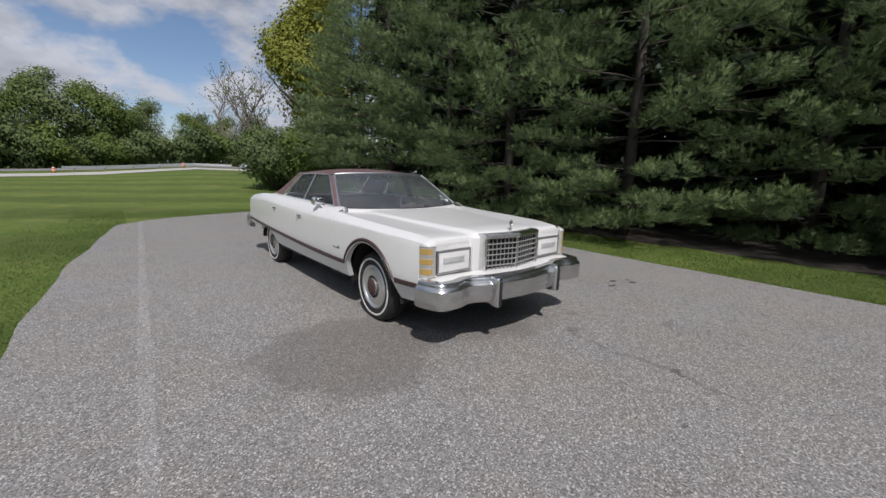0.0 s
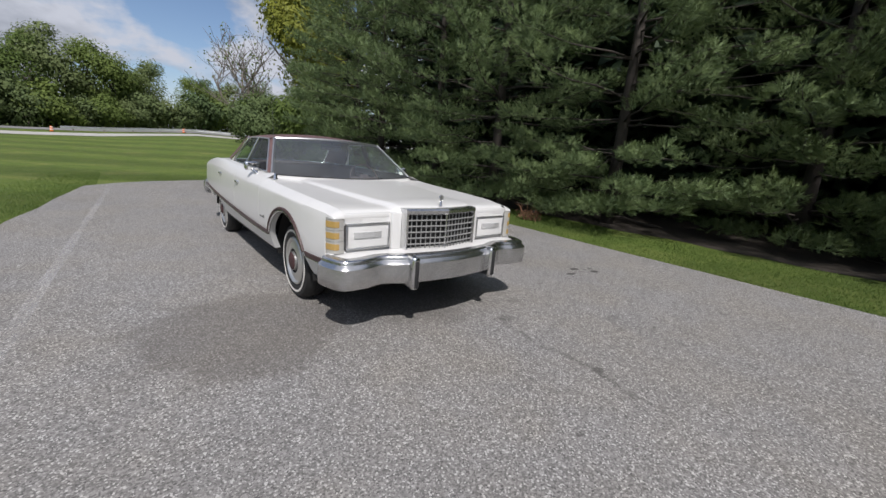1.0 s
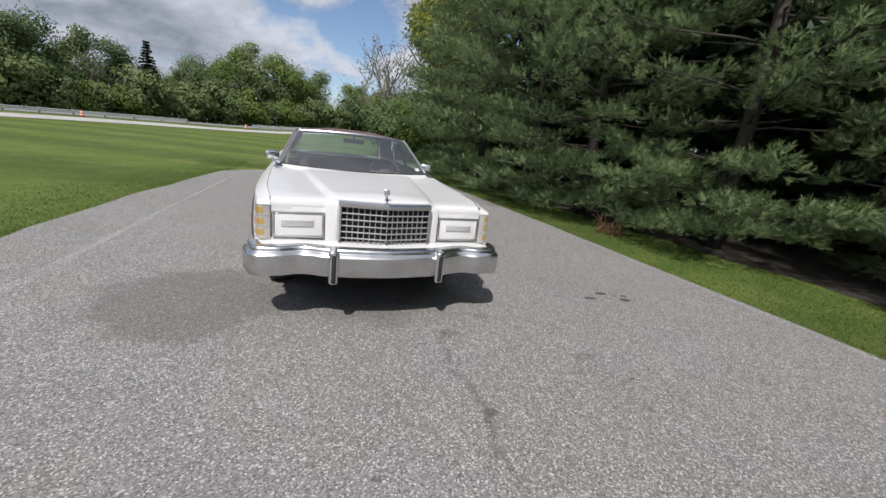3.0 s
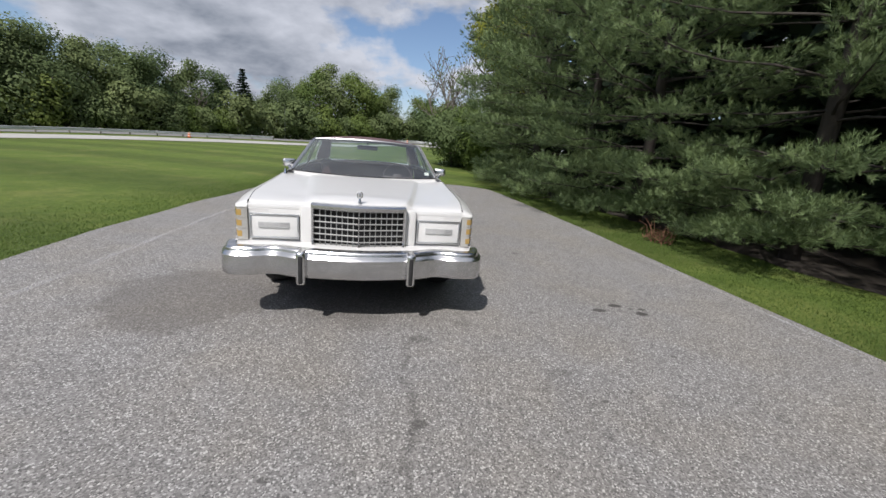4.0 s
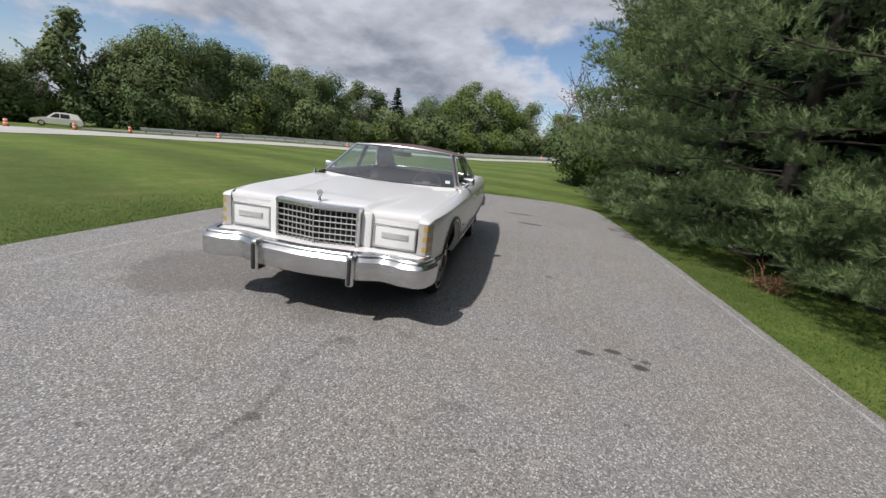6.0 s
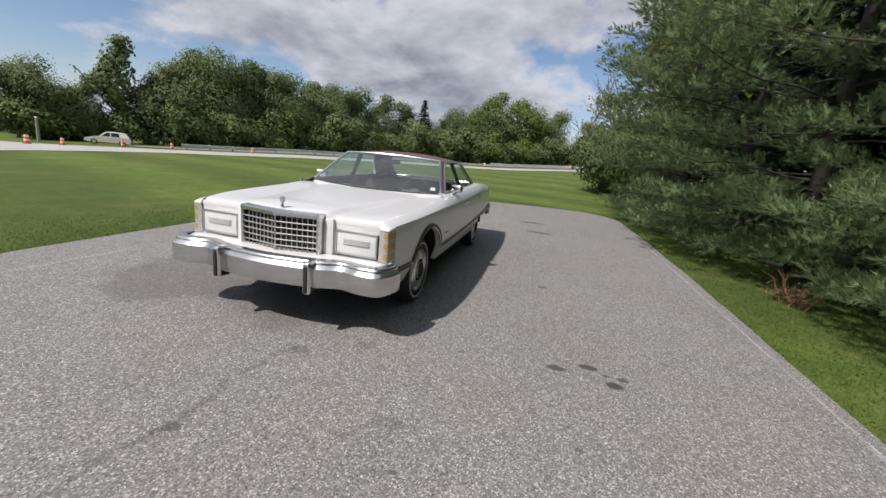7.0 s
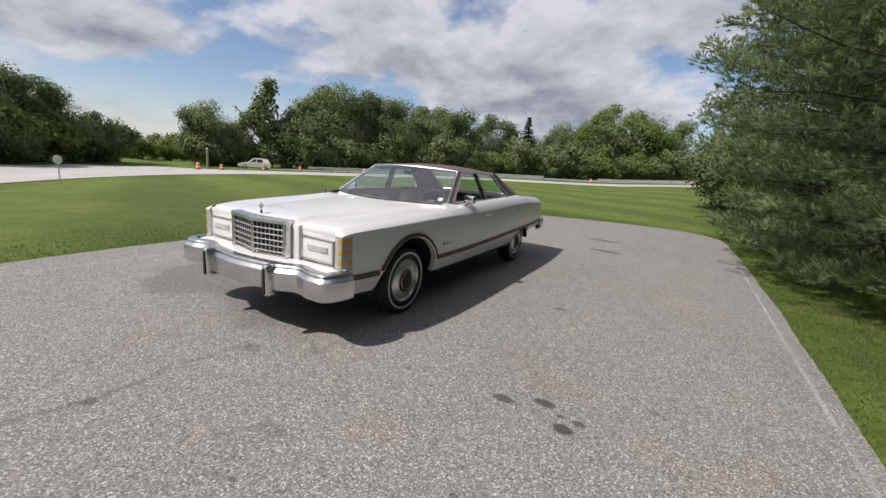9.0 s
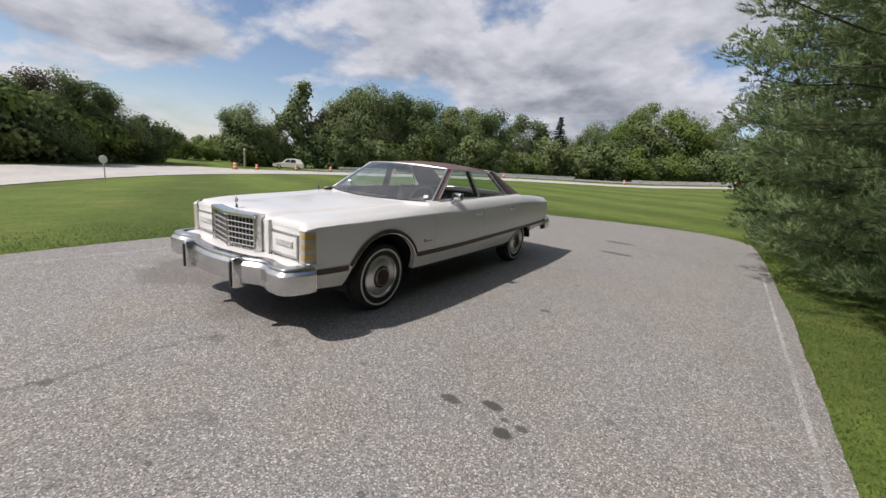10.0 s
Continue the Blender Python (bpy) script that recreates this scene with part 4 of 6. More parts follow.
        for i in range(33):
            a = math.pi * (0.02 + 0.96 * i / 32)
            v = -0.04 - 0.457 * math.cos(a)
            z = 0.34 + 0.452 * math.sin(a)
            if z < 0.51:
                continue
            zk = CREASE_Z(v)
            uu = SIDE_U(v) + 0.004 + 0.016 * math.sin(math.pi * min(1, max(0, (zk - z) / 0.5)))
            lip.append((uu + 0.003, v, z))
        car_part("arch_moulding", flip(tube(lip, 0.010, 8)), CHROME, car, "bright wheel arch moulding")
        car_part("arch_strip", flip(tube([(x + 0.001, -0.04 + (v + 0.04) * 1.05, 0.34 + (z - 0.34) * 1.05) for x, v, z in lip], 0.014, 8)), TRIM_MAROON, car, "maroon strip round the wheel arch")
        # wheel house
        car_part("wheel_house", flip(grid(lambda a, b: (0.45 + 0.48 * b, -0.04 - 0.47 * math.cos(math.pi * a), 0.30 + 0.50 * math.sin(math.pi * a)), 16, 1)), BLACK, car, "dark wheel house")
        car_part("wheel_house", flip(grid(lambda a, b: (0.45 + 0.46 * b, 3.17 - 0.46 * math.cos(math.pi * a), 0.34 + 0.38 * math.sin(math.pi * a)), 16, 1)), BLACK, car, "dark wheel house")
        # script badge as plain bars
        for k, (dv, w, hgt) in enumerate(((0.0, 0.05, 0.03), (0.045, 0.05, 0.012), (0.085, 0.03, 0.012), (0.115, 0.04, 0.016))):
            x = side_point(0.52 + dv, 0.7)[0]
            car_part("script_badge", flip(box(x, x + 0.005, 0.50 + dv, 0.50 + dv + w * 0.7, 0.645, 0.645 + hgt, 0.002)), DARK_STEEL, car, "dark script badge")
        headlight_door(car, s)
        corner_lamp(car, s)
        # painted front around the headlight door
        car_part("front_panel", flip(join(box(0.362, 0.868, -0.935, -0.75, 0.842, 0.900, 0.02), box(0.362, 0.455, -0.968, -0.75, 0.565, 0.90, 0.018), box(0.41, 0.868, -0.94, -0.75, 0.565, 0.622, 0.02),
                                       box(0.833, 0.862, -0.915, -0.75, 0.59, 0.87, 0.01), box(0.45, 0.84, -0.885, -0.85, 0.60, 0.85, 0.005))), PAINT, car, "white front panel round the headlight door")
        car_part("fender_cap", flip(fender_cap()), PAINT, car, "white rounded fender tip above the lamp")
        car_part("lamp_apron", flip(box(0.835, 0.945, -0.945, -0.84, 0.56, 0.612, 0.012)), PAINT, car, "white apron below the lamp")
        # black strip added so that no sun leaks through the hood seam
        car_part("seam_light_stop", flip(grid(lambda a, b: (lambda v: (SIDE_U(v) - 0.15 + 0.11 * b, v, PEAK_Z(v) - 0.045))(-0.84 + 1.60 * a), 24, 1)), BLACK, car, "added black strip that keeps light out of the hood seam")
        car_part("lamp_back", flip(box(0.80, 0.90, -0.90, -0.855, 0.60, 0.872, 0.004)), PAINT, car, "white panel behind the lamp")
        # chrome mirror on its stalk
        mir = new("side_mirror")
        mir.parent = car
        mir.matrix_local = Matrix.Identity(4)
        tagged(mir, "chrome door mirror on a slanted stalk")
        car_part("mirror_head", flip(moved(box(-0.078, 0.078, -0.035, 0.035, -0.045, 0.05, 0.025, 3), pose(0.95, 1.20, 1.095, 0, 0, -14))), CHROME, mir)
        car_part("stalk", flip(tube([(0.90, 1.10, 1.00), (0.925, 1.13, 1.03), (0.955, 1.18, 1.065)], 0.022, 10, r_end=0.016)), CHROME, mir)
        # pillar between windshield and door
        car_part("front_pillar", flip(grid(lambda a, b: between(between(bowed(WS_BOT(1), 0, 0), (0.868, 0.93, 1.058), b), between(WS_TOP(1), (0.700, 1.42, 1.395), b), a), 8, 2)), VINYL, car, "maroon vinyl pillar")
        car_part("pillar_trim", flip(tube([between(WS_BOT(1), WS_TOP(1), t / 6) for t in range(7)], 0.015, 8)), DULL_CHROME, car, "bright windshield trim")
        car_part("window_trim", flip(tube([belt(0.93 + i * 0.17) for i in range(11)], 0.011, 8)), CHROME, car, "bright belt moulding")
        car_part("window_trim", flip(tube([belt(0.94), between(belt(0.94), rail_at(1.42), 0.5), rail_at(1.42)] + [rail_at(1.42 + 0.088 * i) for i in range(1, 11)] + [between(rail_at(2.30), belt(2.63), t) for t in (0.4, 0.8, 1.0)], 0.009, 8)), DULL_CHROME, car, "bright window frame")
        car_part("window_trim", flip(tube([(0.709, 2.33, 1.394), (0.775, 2.52, 1.23), (0.85, 2.72, 1.078)], 0.016, 8)), CHROME, car, "broad bright rear window edge")
        car_part("window_divider", flip(tube([belt(1.87), between(belt(1.87), rail_at(1.80), 0.5), rail_at(1.80)], 0.012, 8)), CHROME, car, "bright window divider")
        car_part("centre_pillar", flip(grid(lambda a, b: (lambda p, q: (between(p, q, a)[0] - 0.03, between(p, q, a)[1], between(p, q, a)[2]))(belt(1.80 + 0.14 * b), rail_at(1.74 + 0.14 * b)), 4, 1)), BLACK, car, "dark centre pillar")
        for b0, b1, t0, t1 in ((0.98, 1.86, 1.45, 1.79), (1.88, 2.60, 1.81, 2.27)):
            w = car_part("side_window", flip(window_sheet(b0, b1, t0, t1)), GLASS, car, "lightly tinted side glass")
            w.visible_shadow = False
        car_part("window_base_trim", flip(tube([(0.85, 2.70, 1.080), (0.80, 3.0, 1.082), (0.745, 3.42, 1.076)], 0.008, 8)), CHROME, car, "bright moulding below the vinyl")
        for v in (0.0, 3.15):
            wheel(car, 0.805, v, s, "black tyre with tread grooves")
        # tail
        car_part("tail_lamp", flip(box(0.52, 0.86, 4.15, 4.19, 0.72, 0.88, 0.012)), RED_LENS, car, "red tail lamp")
        car_part("bumper_guard", flip(box(0.370, 0.438, -1.262, -1.13, 0.352, 0.608, 0.022, 3)), CHROME, car, "chrome bumper guard")
        car_part("guard_pad", flip(box(0.388, 0.420, -1.274, -1.248, 0.366, 0.580, 0.010)), RUBBER, car, "black rubber pad")
    car_part("hood", hood(), PAINT, car, "long white hood with a raised middle")
    # white panel from the end of the hood up to the glass
    car_part("cowl_panel", grid(lambda a, b: between((lambda p: (p[0] * (1 if a > 0.5 else -1), p[1] + 0.003, p[2] - 0.004))(hood_point(1, abs(2 * a - 1))), (lambda p: (p[0], p[1] + 0.012, p[2] - 0.002))(WS_BOT((2 * a - 1) * 1.03)), b), 32, 2), PAINT, car, "white cowl panel")
    car_part("trunk_lid", deck(), PAINT, car)
    car_part("tail_panel", grid(lambda a, b: ((2 * a - 1) * 0.83, 4.17, 0.55 + 0.435 * b), 8, 4), PAINT, car)
    car_part("cowl", grid(lambda a, b: ((2 * a - 1) * 0.86, 0.52 + 0.24 * (2 * a - 1) ** 2 + 0.16 * b, 0.970 + 0.008 * (2 * a - 1) ** 2 + 0.004 * b), 16, 3), DASH, car, "dark cowl slot")
    car_part("rear_shelf", grid(lambda a, b: ((2 * a - 1) * 0.80, 2.75 + 0.60 * b, 1.05 + 0.02 * b), 8, 4), DASH, car, "maroon parcel shelf")
    car_part("dashboard", join(box(-0.50, 0.50, 0.74, 1.12, 0.86, 0.985, 0.05, 3), box(-0.78, 0.78, 0.90, 1.12, 0.86, 0.985, 0.05, 3), box(-0.72, -0.1, 0.9, 1.15, 0.80, 1.0, 0.04)), DASH, car, "maroon dashboard")
    car_part("floor_pan", join(box(-0.84, 0.84, -0.7, 3.55, 0.34, 0.42, 0.01), box(-0.945, 0.945, 0.50, 2.68, 0.33, 0.41, 0.01), box(-0.80, 0.80, 3.66, 4.1, 0.50, 0.58, 0.01)), BLACK, car, "dark floor pan")
    car_part("fire_wall", box(-0.84, 0.84, 0.55, 0.62, 0.4, 0.93, 0.01), BLACK, car, "dark fire wall")
    car_part("vinyl_roof", vinyl_roof(), VINYL, car, "maroon vinyl roof with broad rear pillars", 50)
    car_part("headliner", grid(lambda a, b: tuple(c - (0.022 if k == 2 else 0) for k, c in enumerate(roof_point(a, (2 * b - 1) * 0.98))), 10, 8, True), DASH, car, "maroon headliner")
    w = car_part("windshield", windshield(), SHIELD_GLASS, car, "raked curved windshield", None)
    w.visible_shadow = False
    w = car_part("rear_window", grid(lambda a, b: between(BL_BOT(2 * a - 1), BL_TOP(2 * a - 1), b), 12, 4, True), GLASS, car, "rear window glass", None)
    w.visible_shadow = False
    car_part("windshield_trim", tube([WS_TOP(-1 + i / 8) for i in range(17)], 0.013, 8), DULL_CHROME, car, "bright windshield trim")
    car_part("windshield_trim", tube([WS_BOT(-1 + i / 8) for i in range(17)], 0.004, 8), RUBBER, car, "thin black windshield seal")
    car_part("rear_window_trim", tube([BL_TOP(-1 + i / 4) for i in range(9)] + [BL_BOT(1 - i / 4) for i in range(9)], 0.012, 8, True), CHROME, car, "bright rear window trim")
    car_part("sticker", moved(box(-0.028, 0.028, -0.001, 0.001, -0.022, 0.022, 0.0), pose(0.735, 0.86, 1.085, -42, 0, 12)), STICKER, car, "white windshield sticker")
    car_part("rear_view_mirror", join(box(-0.13, 0.13, 1.30, 1.325, 1.315, 1.37, 0.012), tube([(0, 1.315, 1.36), (0, 1.30, 1.41)], 0.008, 6)), BLACK, car, "dark rear-view mirror")
    sw = car_part("steering_wheel", moved(tube([(0.19 * math.cos(2 * math.pi * i / 28), 0, 0.19 * math.sin(2 * math.pi * i / 28)) for i in range(28)], 0.009, 8, True), pose(0.40, 1.20, 0.99, -28)), DASH, car, "maroon steering wheel")
    car_part("steering_spoke", moved(join(box(-0.18, 0.18, -0.01, 0.012, -0.02, 0.02, 0.008), box(-0.06, 0.06, -0.02, 0.02, -0.05, 0.05, 0.015)), pose(0.40, 1.20, 0.99, -28)), DASH, sw)
    seat(car, 1.92, 0.50, "maroon front bench seat", 0.62)
    seat(car, 2.74, 0.52, "maroon rear bench seat", 0.50)
    # bumpers
    front = smooth_path(plan_path([(0.0, -1.222), (0.22, -1.202), (0.40, -1.176), (0.47, -1.158), (0.56, -1.112), (0.61, -1.098), (0.67, -1.102), (0.745, -1.128), (0.775, -1.136), (0.885, -1.136), (0.918, -1.128), (0.944, -1.098), (0.970, -1.02), (0.985, -0.96), (0.985, -0.915)]), 1)
    lower = [(-0.06, 0.608), (-0.006, 0.606), (0.004, 0.601), (0.010, 0.592), (0.013, 0.574), (0.018, 0.568), (0.034, 0.556), (0.040, 0.546), (0.043, 0.47), (0.040, 0.412), (0.034, 0.400), (0.02, 0.394), (-0.05, 0.390)]
    car_part("front_bumper", swept(front, lower, 1), BUMPER, car, "heavy chrome front bumper with a shallow prow", 24)
    car_part("bumper_filler", swept(smooth_path(plan_path([(0.0, -1.14), (0.45, -1.11), (0.80, -1.07), (0.90, -1.03), (0.940, -0.97), (0.950, -0.86)]), 2), [(-0.14, 0.612), (-0.05, 0.606), (0.0, 0.592), (0.012, 0.57)], 1), PAINT, car, "white filler panel above the bumper")
    rear = smooth_path([Vector((p.x, p.y, 0)) for p in plan_path([(0.0, 4.44), (0.5, 4.43), (0.80, 4.41), (0.90, 4.37), (0.955, 4.24), (0.965, 4.02)])], 3)
    car_part("rear_bumper", swept(rear, [(-0.05, 0.66), (0.0, 0.66), (0.02, 0.645), (0.035, 0.60), (0.035, 0.50), (0.02, 0.46), (-0.05, 0.45)], -1), BUMPER, car, "chrome rear bumper")
    grille(car)
    orn = new("hood_ornament")
    orn.parent = car
    orn.matrix_local = pose(0, -0.925, 0.962)
    tagged(orn, "upright chrome hood ornament in an oval ring")
    car_part("ring", tube([(0.020 * math.cos(2 * math.pi * i / 24), 0, 0.046 + 0.026 * math.sin(2 * math.pi * i / 24)) for i in range(24)], 0.004, 8, True), CHROME, orn)
    car_part("crest", box(-0.011, 0.011, -0.004, 0.004, 0.028, 0.064, 0.004), DULL_CHROME, orn)
    car_part("stem", tube([(0, 0, -0.015), (0, 0, 0.005), (0, 0, 0.022)], 0.014, 10, r_end=0.006), CHROME, orn)
    ant = new("antenna")
    ant.parent = car
    ant.matrix_local = pose(-0.875, 0.62, 1.02)
    tagged(ant, "thin radio antenna on the fender")
    car_part("mast", tube([(0, 0, 0.03), (0.0, 0.02, 0.40), (0.0, 0.04, 0.72)], 0.0010, 6), DARK_STEEL, ant)
    car_part("base", tube([(0, 0, -0.01), (0, 0, 0.02), (0, 0, 0.045)], 0.022, 10, r_end=0.010), CHROME, ant)
    return car


SEDAN = sedan()

# ---- trees ----
def quads_mesh(name, centres, normals, sizes, rng, mat, bend=0.25, longer=1.3, outward=None):
    """Many small bent leaves or leaf clumps in one mesh: two triangles pairs each, folded along the middle.
    outward: the way out of the bough that each leaf sits on, to which its shading leans."""
    n = len(centres)
    c = np.asarray(centres, float)
    d = np.asarray(normals, float)
    d /= np.linalg.norm(d, axis=1, keepdims=True) + 1e-9
    a = np.cross(d, rng.normal(size=(n, 3)))
    a /= np.linalg.norm(a, axis=1, keepdims=True) + 1e-9
    b = np.cross(a, d)
    s = np.asarray(sizes, float)[:, None]
    tip, tail = c + b * s * longer * 0.5 - d * s * bend * 0.5, c - b * s * longer * 0.5 - d * s * bend * 0.5
    left, right = c + a * s * 0.45, c - a * s * 0.45
    verts = np.stack([tail, left, tip, right], 1).reshape(-1, 3)
    idx = np.arange(n)[:, None] * 4
    faces = np.concatenate([idx + np.array([[0, 1, 2]]), idx + np.array([[0, 2, 3]])], 1).reshape(-1, 3)
    if outward is not None:
        outward = np.repeat(np.asarray(outward, float), 4, 0)
    return tri_mesh(name, verts, faces, mat, outward)


def tri_mesh(name, verts, faces, mat, outward=None, lean=0.9):
    verts, faces = np.asarray(verts, float), np.asarray(faces)
    if outward is not None:
        # every leaf shows its upper face to the outside of its bough and shades softly with it
        flat = np.cross(verts[faces[:, 1]] - verts[faces[:, 0]], verts[faces[:, 2]] - verts[faces[:, 0]])
        flat /= np.linalg.norm(flat, axis=1, keepdims=True) + 1e-12
        turned = (flat * outward[faces[:, 0]]).sum(1) < 0
        faces = faces.copy()
        faces[turned] = faces[turned][:, ::-1]
        flat[turned] *= -1
        soft = outward * lean
        np.add.at(soft, faces.ravel(), np.repeat(flat, 3, 0) * 0.6)
        soft /= np.linalg.norm(soft, axis=1, keepdims=True) + 1e-12
    me = bpy.data.meshes.new(name)
    me.vertices.add(len(verts))
    me.vertices.foreach_set("co", np.asarray(verts, np.float32).ravel())
    me.loops.add(len(faces) * 3)
    me.loops.foreach_set("vertex_index", np.asarray(faces, np.int32).ravel())
    me.polygons.add(len(faces))
    me.polygons.foreach_set("loop_start", np.arange(0, len(faces) * 3, 3, dtype=np.int32))
    me.materials.append(mat)
    me.update(calc_edges=True)
    if outward is not None:
        me.polygons.foreach_set("use_smooth", np.ones(len(faces), bool))
        me.normals_split_custom_set_from_vertices(soft.astype(np.float32))
    return me


def limb_shape(rng, p, way, length, r, depth, bits, tips, spread=0.5, kids=3, up=0.15, least=0.012):
    """A tapered, slightly crooked limb and its side limbs; collects shapes in bits and end points in tips."""
    pts = [Vector(p)]
    d = Vector(way).normalized()
    steps = 5
    for i in range(steps):
        d = (d + Vector(rng.normal(size=3)) * 0.14 + Vector((0, 0, up * 0.3))).normalized()
        pts.append(pts[-1] + d * length / steps)
    bits.append(tube(pts, r, 7 if depth > 1 else 5, r_end=max(least * 0.5, r * 0.45)))
    if depth == 0:
        tips += [(pts[-1], d), (pts[-2], d), (pts[-3], d)]
        return
    tips.append((pts[-1], d))
    for k in range(kids):
        i = 1 + int((k + 1) / (kids + 0.5) * (steps - 1))
        turn = Vector(rng.normal(size=3))
        turn = (turn - d * turn.dot(d)).normalized()
        limb_shape(rng, pts[i], d * (1 - spread) + turn * spread + Vector((0, 0, up)), length * rng.uniform(0.5, 0.72), max(least, r * 0.55), depth - 1, bits, tips, spread, kids, up, least)


def leaf_tree(seed, height, spread, trunk_r, mat, bark, leaves=3200, leaf=0.42, low=0.12, lumps=34, pointed=0.0, limbs=0.52):
    """Meshes for a broad-leaved tree: a trunk with limbs, and a lumpy crown of leaf clumps with gaps."""
    rng = np.random.default_rng(seed)
    bits, tips = [], []
    limb_shape(rng, (0, 0, -0.3), (0, 0, 1), height * limbs, trunk_r, 2, bits, tips, 0.55, 5, 0.25, 0.02)
    trunk = mesh_of("trunk", *join(*bits), bark)
    # lumps of foliage, spread over the crown's outline
    cen, nor, siz, outw = [], [], [], []
    mid = height * (low + 1) / 2
    half = height * (1 - low) / 2
    for k in range(lumps):
        t = (k + 0.5) / lumps
        z = -1 + 2 * ((k * 0.618) % 1)
        ang = 2.4 * k + rng.uniform(-0.4, 0.4)
        ring = math.sqrt(max(0.0, 1 - z * z)) ** (0.8 + pointed)
        if pointed:
            ring = max(0.12, (1 - (z + 1) / 2) ** 0.8) * (1 if z > -0.8 else 0.7)
        rad = rng.uniform(0.5, 0.86)
        c = np.array([math.cos(ang) * ring * spread * rad, math.sin(ang) * ring * spread * rad, mid + z * half * rng.uniform(0.82, 0.98)])
        size = spread * rng.uniform(0.28, 0.46) * (0.7 if pointed else 1)
        m = int(0.72 * leaves / lumps * rng.uniform(0.7, 1.3))
        v = rng.normal(size=(m, 3))
        v /= np.linalg.norm(v, axis=1, keepdims=True)
        r = rng.uniform(0.35, 1.0, size=(m, 1)) ** 0.6
        r *= 1 + 0.25 * np.sin(v[:, :1] * 5 + k) * np.cos(v[:, 1:2] * 4)
        q = c + v * r * size * np.array([1.15, 1.15, 0.82])
        cen.append(q)
        outw.append(v * 0.6 + (c - np.array([0, 0, mid])) / (np.linalg.norm(c - np.array([0, 0, mid])) + 0.01) * 0.6 + np.array([0, 0, 0.15]))
        nor.append(v * 1.2 + np.array([0, 0, 0.45]) + rng.normal(size=(m, 3)) * 0.45)
        siz.append(leaf * rng.uniform(0.6, 1.3, size=m))
    # looser foliage that fills the crown between the lumps
    m = int(0.30 * leaves)
    v = rng.normal(size=(m, 3))
    v /= np.linalg.norm(v, axis=1, keepdims=True)
    r = rng.uniform(0.40, 0.86, size=(m, 1)) * (1 + 0.10 * np.sin(v[:, :1] * 7 + seed) * np.cos(v[:, 2:] * 6))
    wide = np.ones((m, 1)) if not pointed else np.maximum(0.15, 1 - 0.5 * (1 + v[:, 2:] * r)) ** 0.8
    q = v * r * np.array([spread, spread, half]) * np.concatenate([wide, wide, np.ones((m, 1))], 1) + np.array([0, 0, mid])
    cen.append(q)
    outw.append(v + np.array([0, 0, 0.1]))
    nor.append(v + np.array([0, 0, 0.4]) + rng.normal(size=(m, 3)) * 0.5)
    siz.append(leaf * rng.uniform(0.6, 1.3, size=m))
    # leaves on the limbs inside
    if tips:
        tp = np.array([list(p) for p, _ in tips])
        q = np.repeat(tp, 4, 0) + rng.normal(size=(len(tp) * 4, 3)) * spread * 0.14
        cen.append(q)
        nor.append(rng.normal(size=q.shape) + np.array([0, 0, 0.6]))
        outw.append((q - np.array([0, 0, mid * 0.8])) / (np.linalg.norm(q - np.array([0, 0, mid * 0.8]), axis=1, keepdims=True) + 0.01))
        siz.append(leaf * rng.uniform(0.6, 1.2, size=len(q)))
    crown = quads_mesh("crown", np.concatenate(cen), np.concatenate(nor), np.concatenate(siz), rng, mat, outward=np.concatenate(outw))
    return trunk, crown


def spruce_tree(seed, height, spread, mat):
    rng = np.random.default_rng(seed)
    trunk = mesh_of("trunk", *tube([(0, 0, -0.3), (0, 0, height * 0.5), (0, 0, height)], 0.2, 8, r_end=0.03), BARK)
    cen, nor, siz = [], [], []
    z = height * 0.08
    while z < height:
        r = spread * (1 - z / height) ** 0.9 + 0.12
        for k in range(9):
            a = rng.uniform(0, 6.28)
            for s in np.linspace(0.15, 1, 9):
                cen.append((math.cos(a) * r * s, math.sin(a) * r * s, z - 0.35 * r * s + 0.2 * r * s * s))
                nor.append((rng.normal() * 0.4, rng.normal() * 0.4, 1))
                siz.append(0.42 * rng.uniform(0.7, 1.3))
        z += height * 0.035
    return trunk, quads_mesh("crown", cen, nor, siz, rng, mat)


def plant(name, label, category, meshes, x, y, z, scale=1.0, turn=0.0, group="", stretch=1.0):
    t = thing(name, label, category, Matrix.LocRotScale((x, y, z), Euler((0, 0, radians(turn))), (scale, scale, scale * stretch)), group)
    for nm, me in zip(("trunk", "crown"), meshes):
        part(nm, me, None, t)
    return t


BROAD = [leaf_tree(s, 10.0, w, 0.26, m, GREY_BARK, 12500, 0.21, lo, n + 12) for s, w, m, lo, n in (
    (1, 3.6, LEAVES, 0.02, 40), (2, 4.2, LEAVES, 0.0, 46), (3, 3.2, LEAVES, 0.03, 36), (4, 4.0, LEAVES_BRIGHT, 0.0, 42), (5, 3.0, LEAVES, 0.15, 30), (6, 3.9, LEAVES_BROWN, 0.05, 26))]
BUSH = [leaf_tree(s, 4.0, 2.4, 0.08, m, GREY_BARK, 2400, 0.235, 0.0, 26) for s, m in ((11, LEAVES), (12, LEAVES_BRIGHT), (13, LEAVES))]
POPLAR = leaf_tree(21, 10.0, 1.75, 0.22, LEAVES, GREY_BARK, 3600, 0.27, 0.22, 30, 0.0, 0.6)
SPRUCE = spruce_tree(31, 10.0, 2.6, LEAVES_DARK)

# woods behind the road: viewpoint, azimuth, distance, elevation of the top in degrees, kind
VIEW_A, VIEW_B, VIEW_C = (4.0, -0.6, 1.42), (6.27, 0.52, 1.40), (0.1, -0.1, 1.44)
rng_w = random.Random(7)


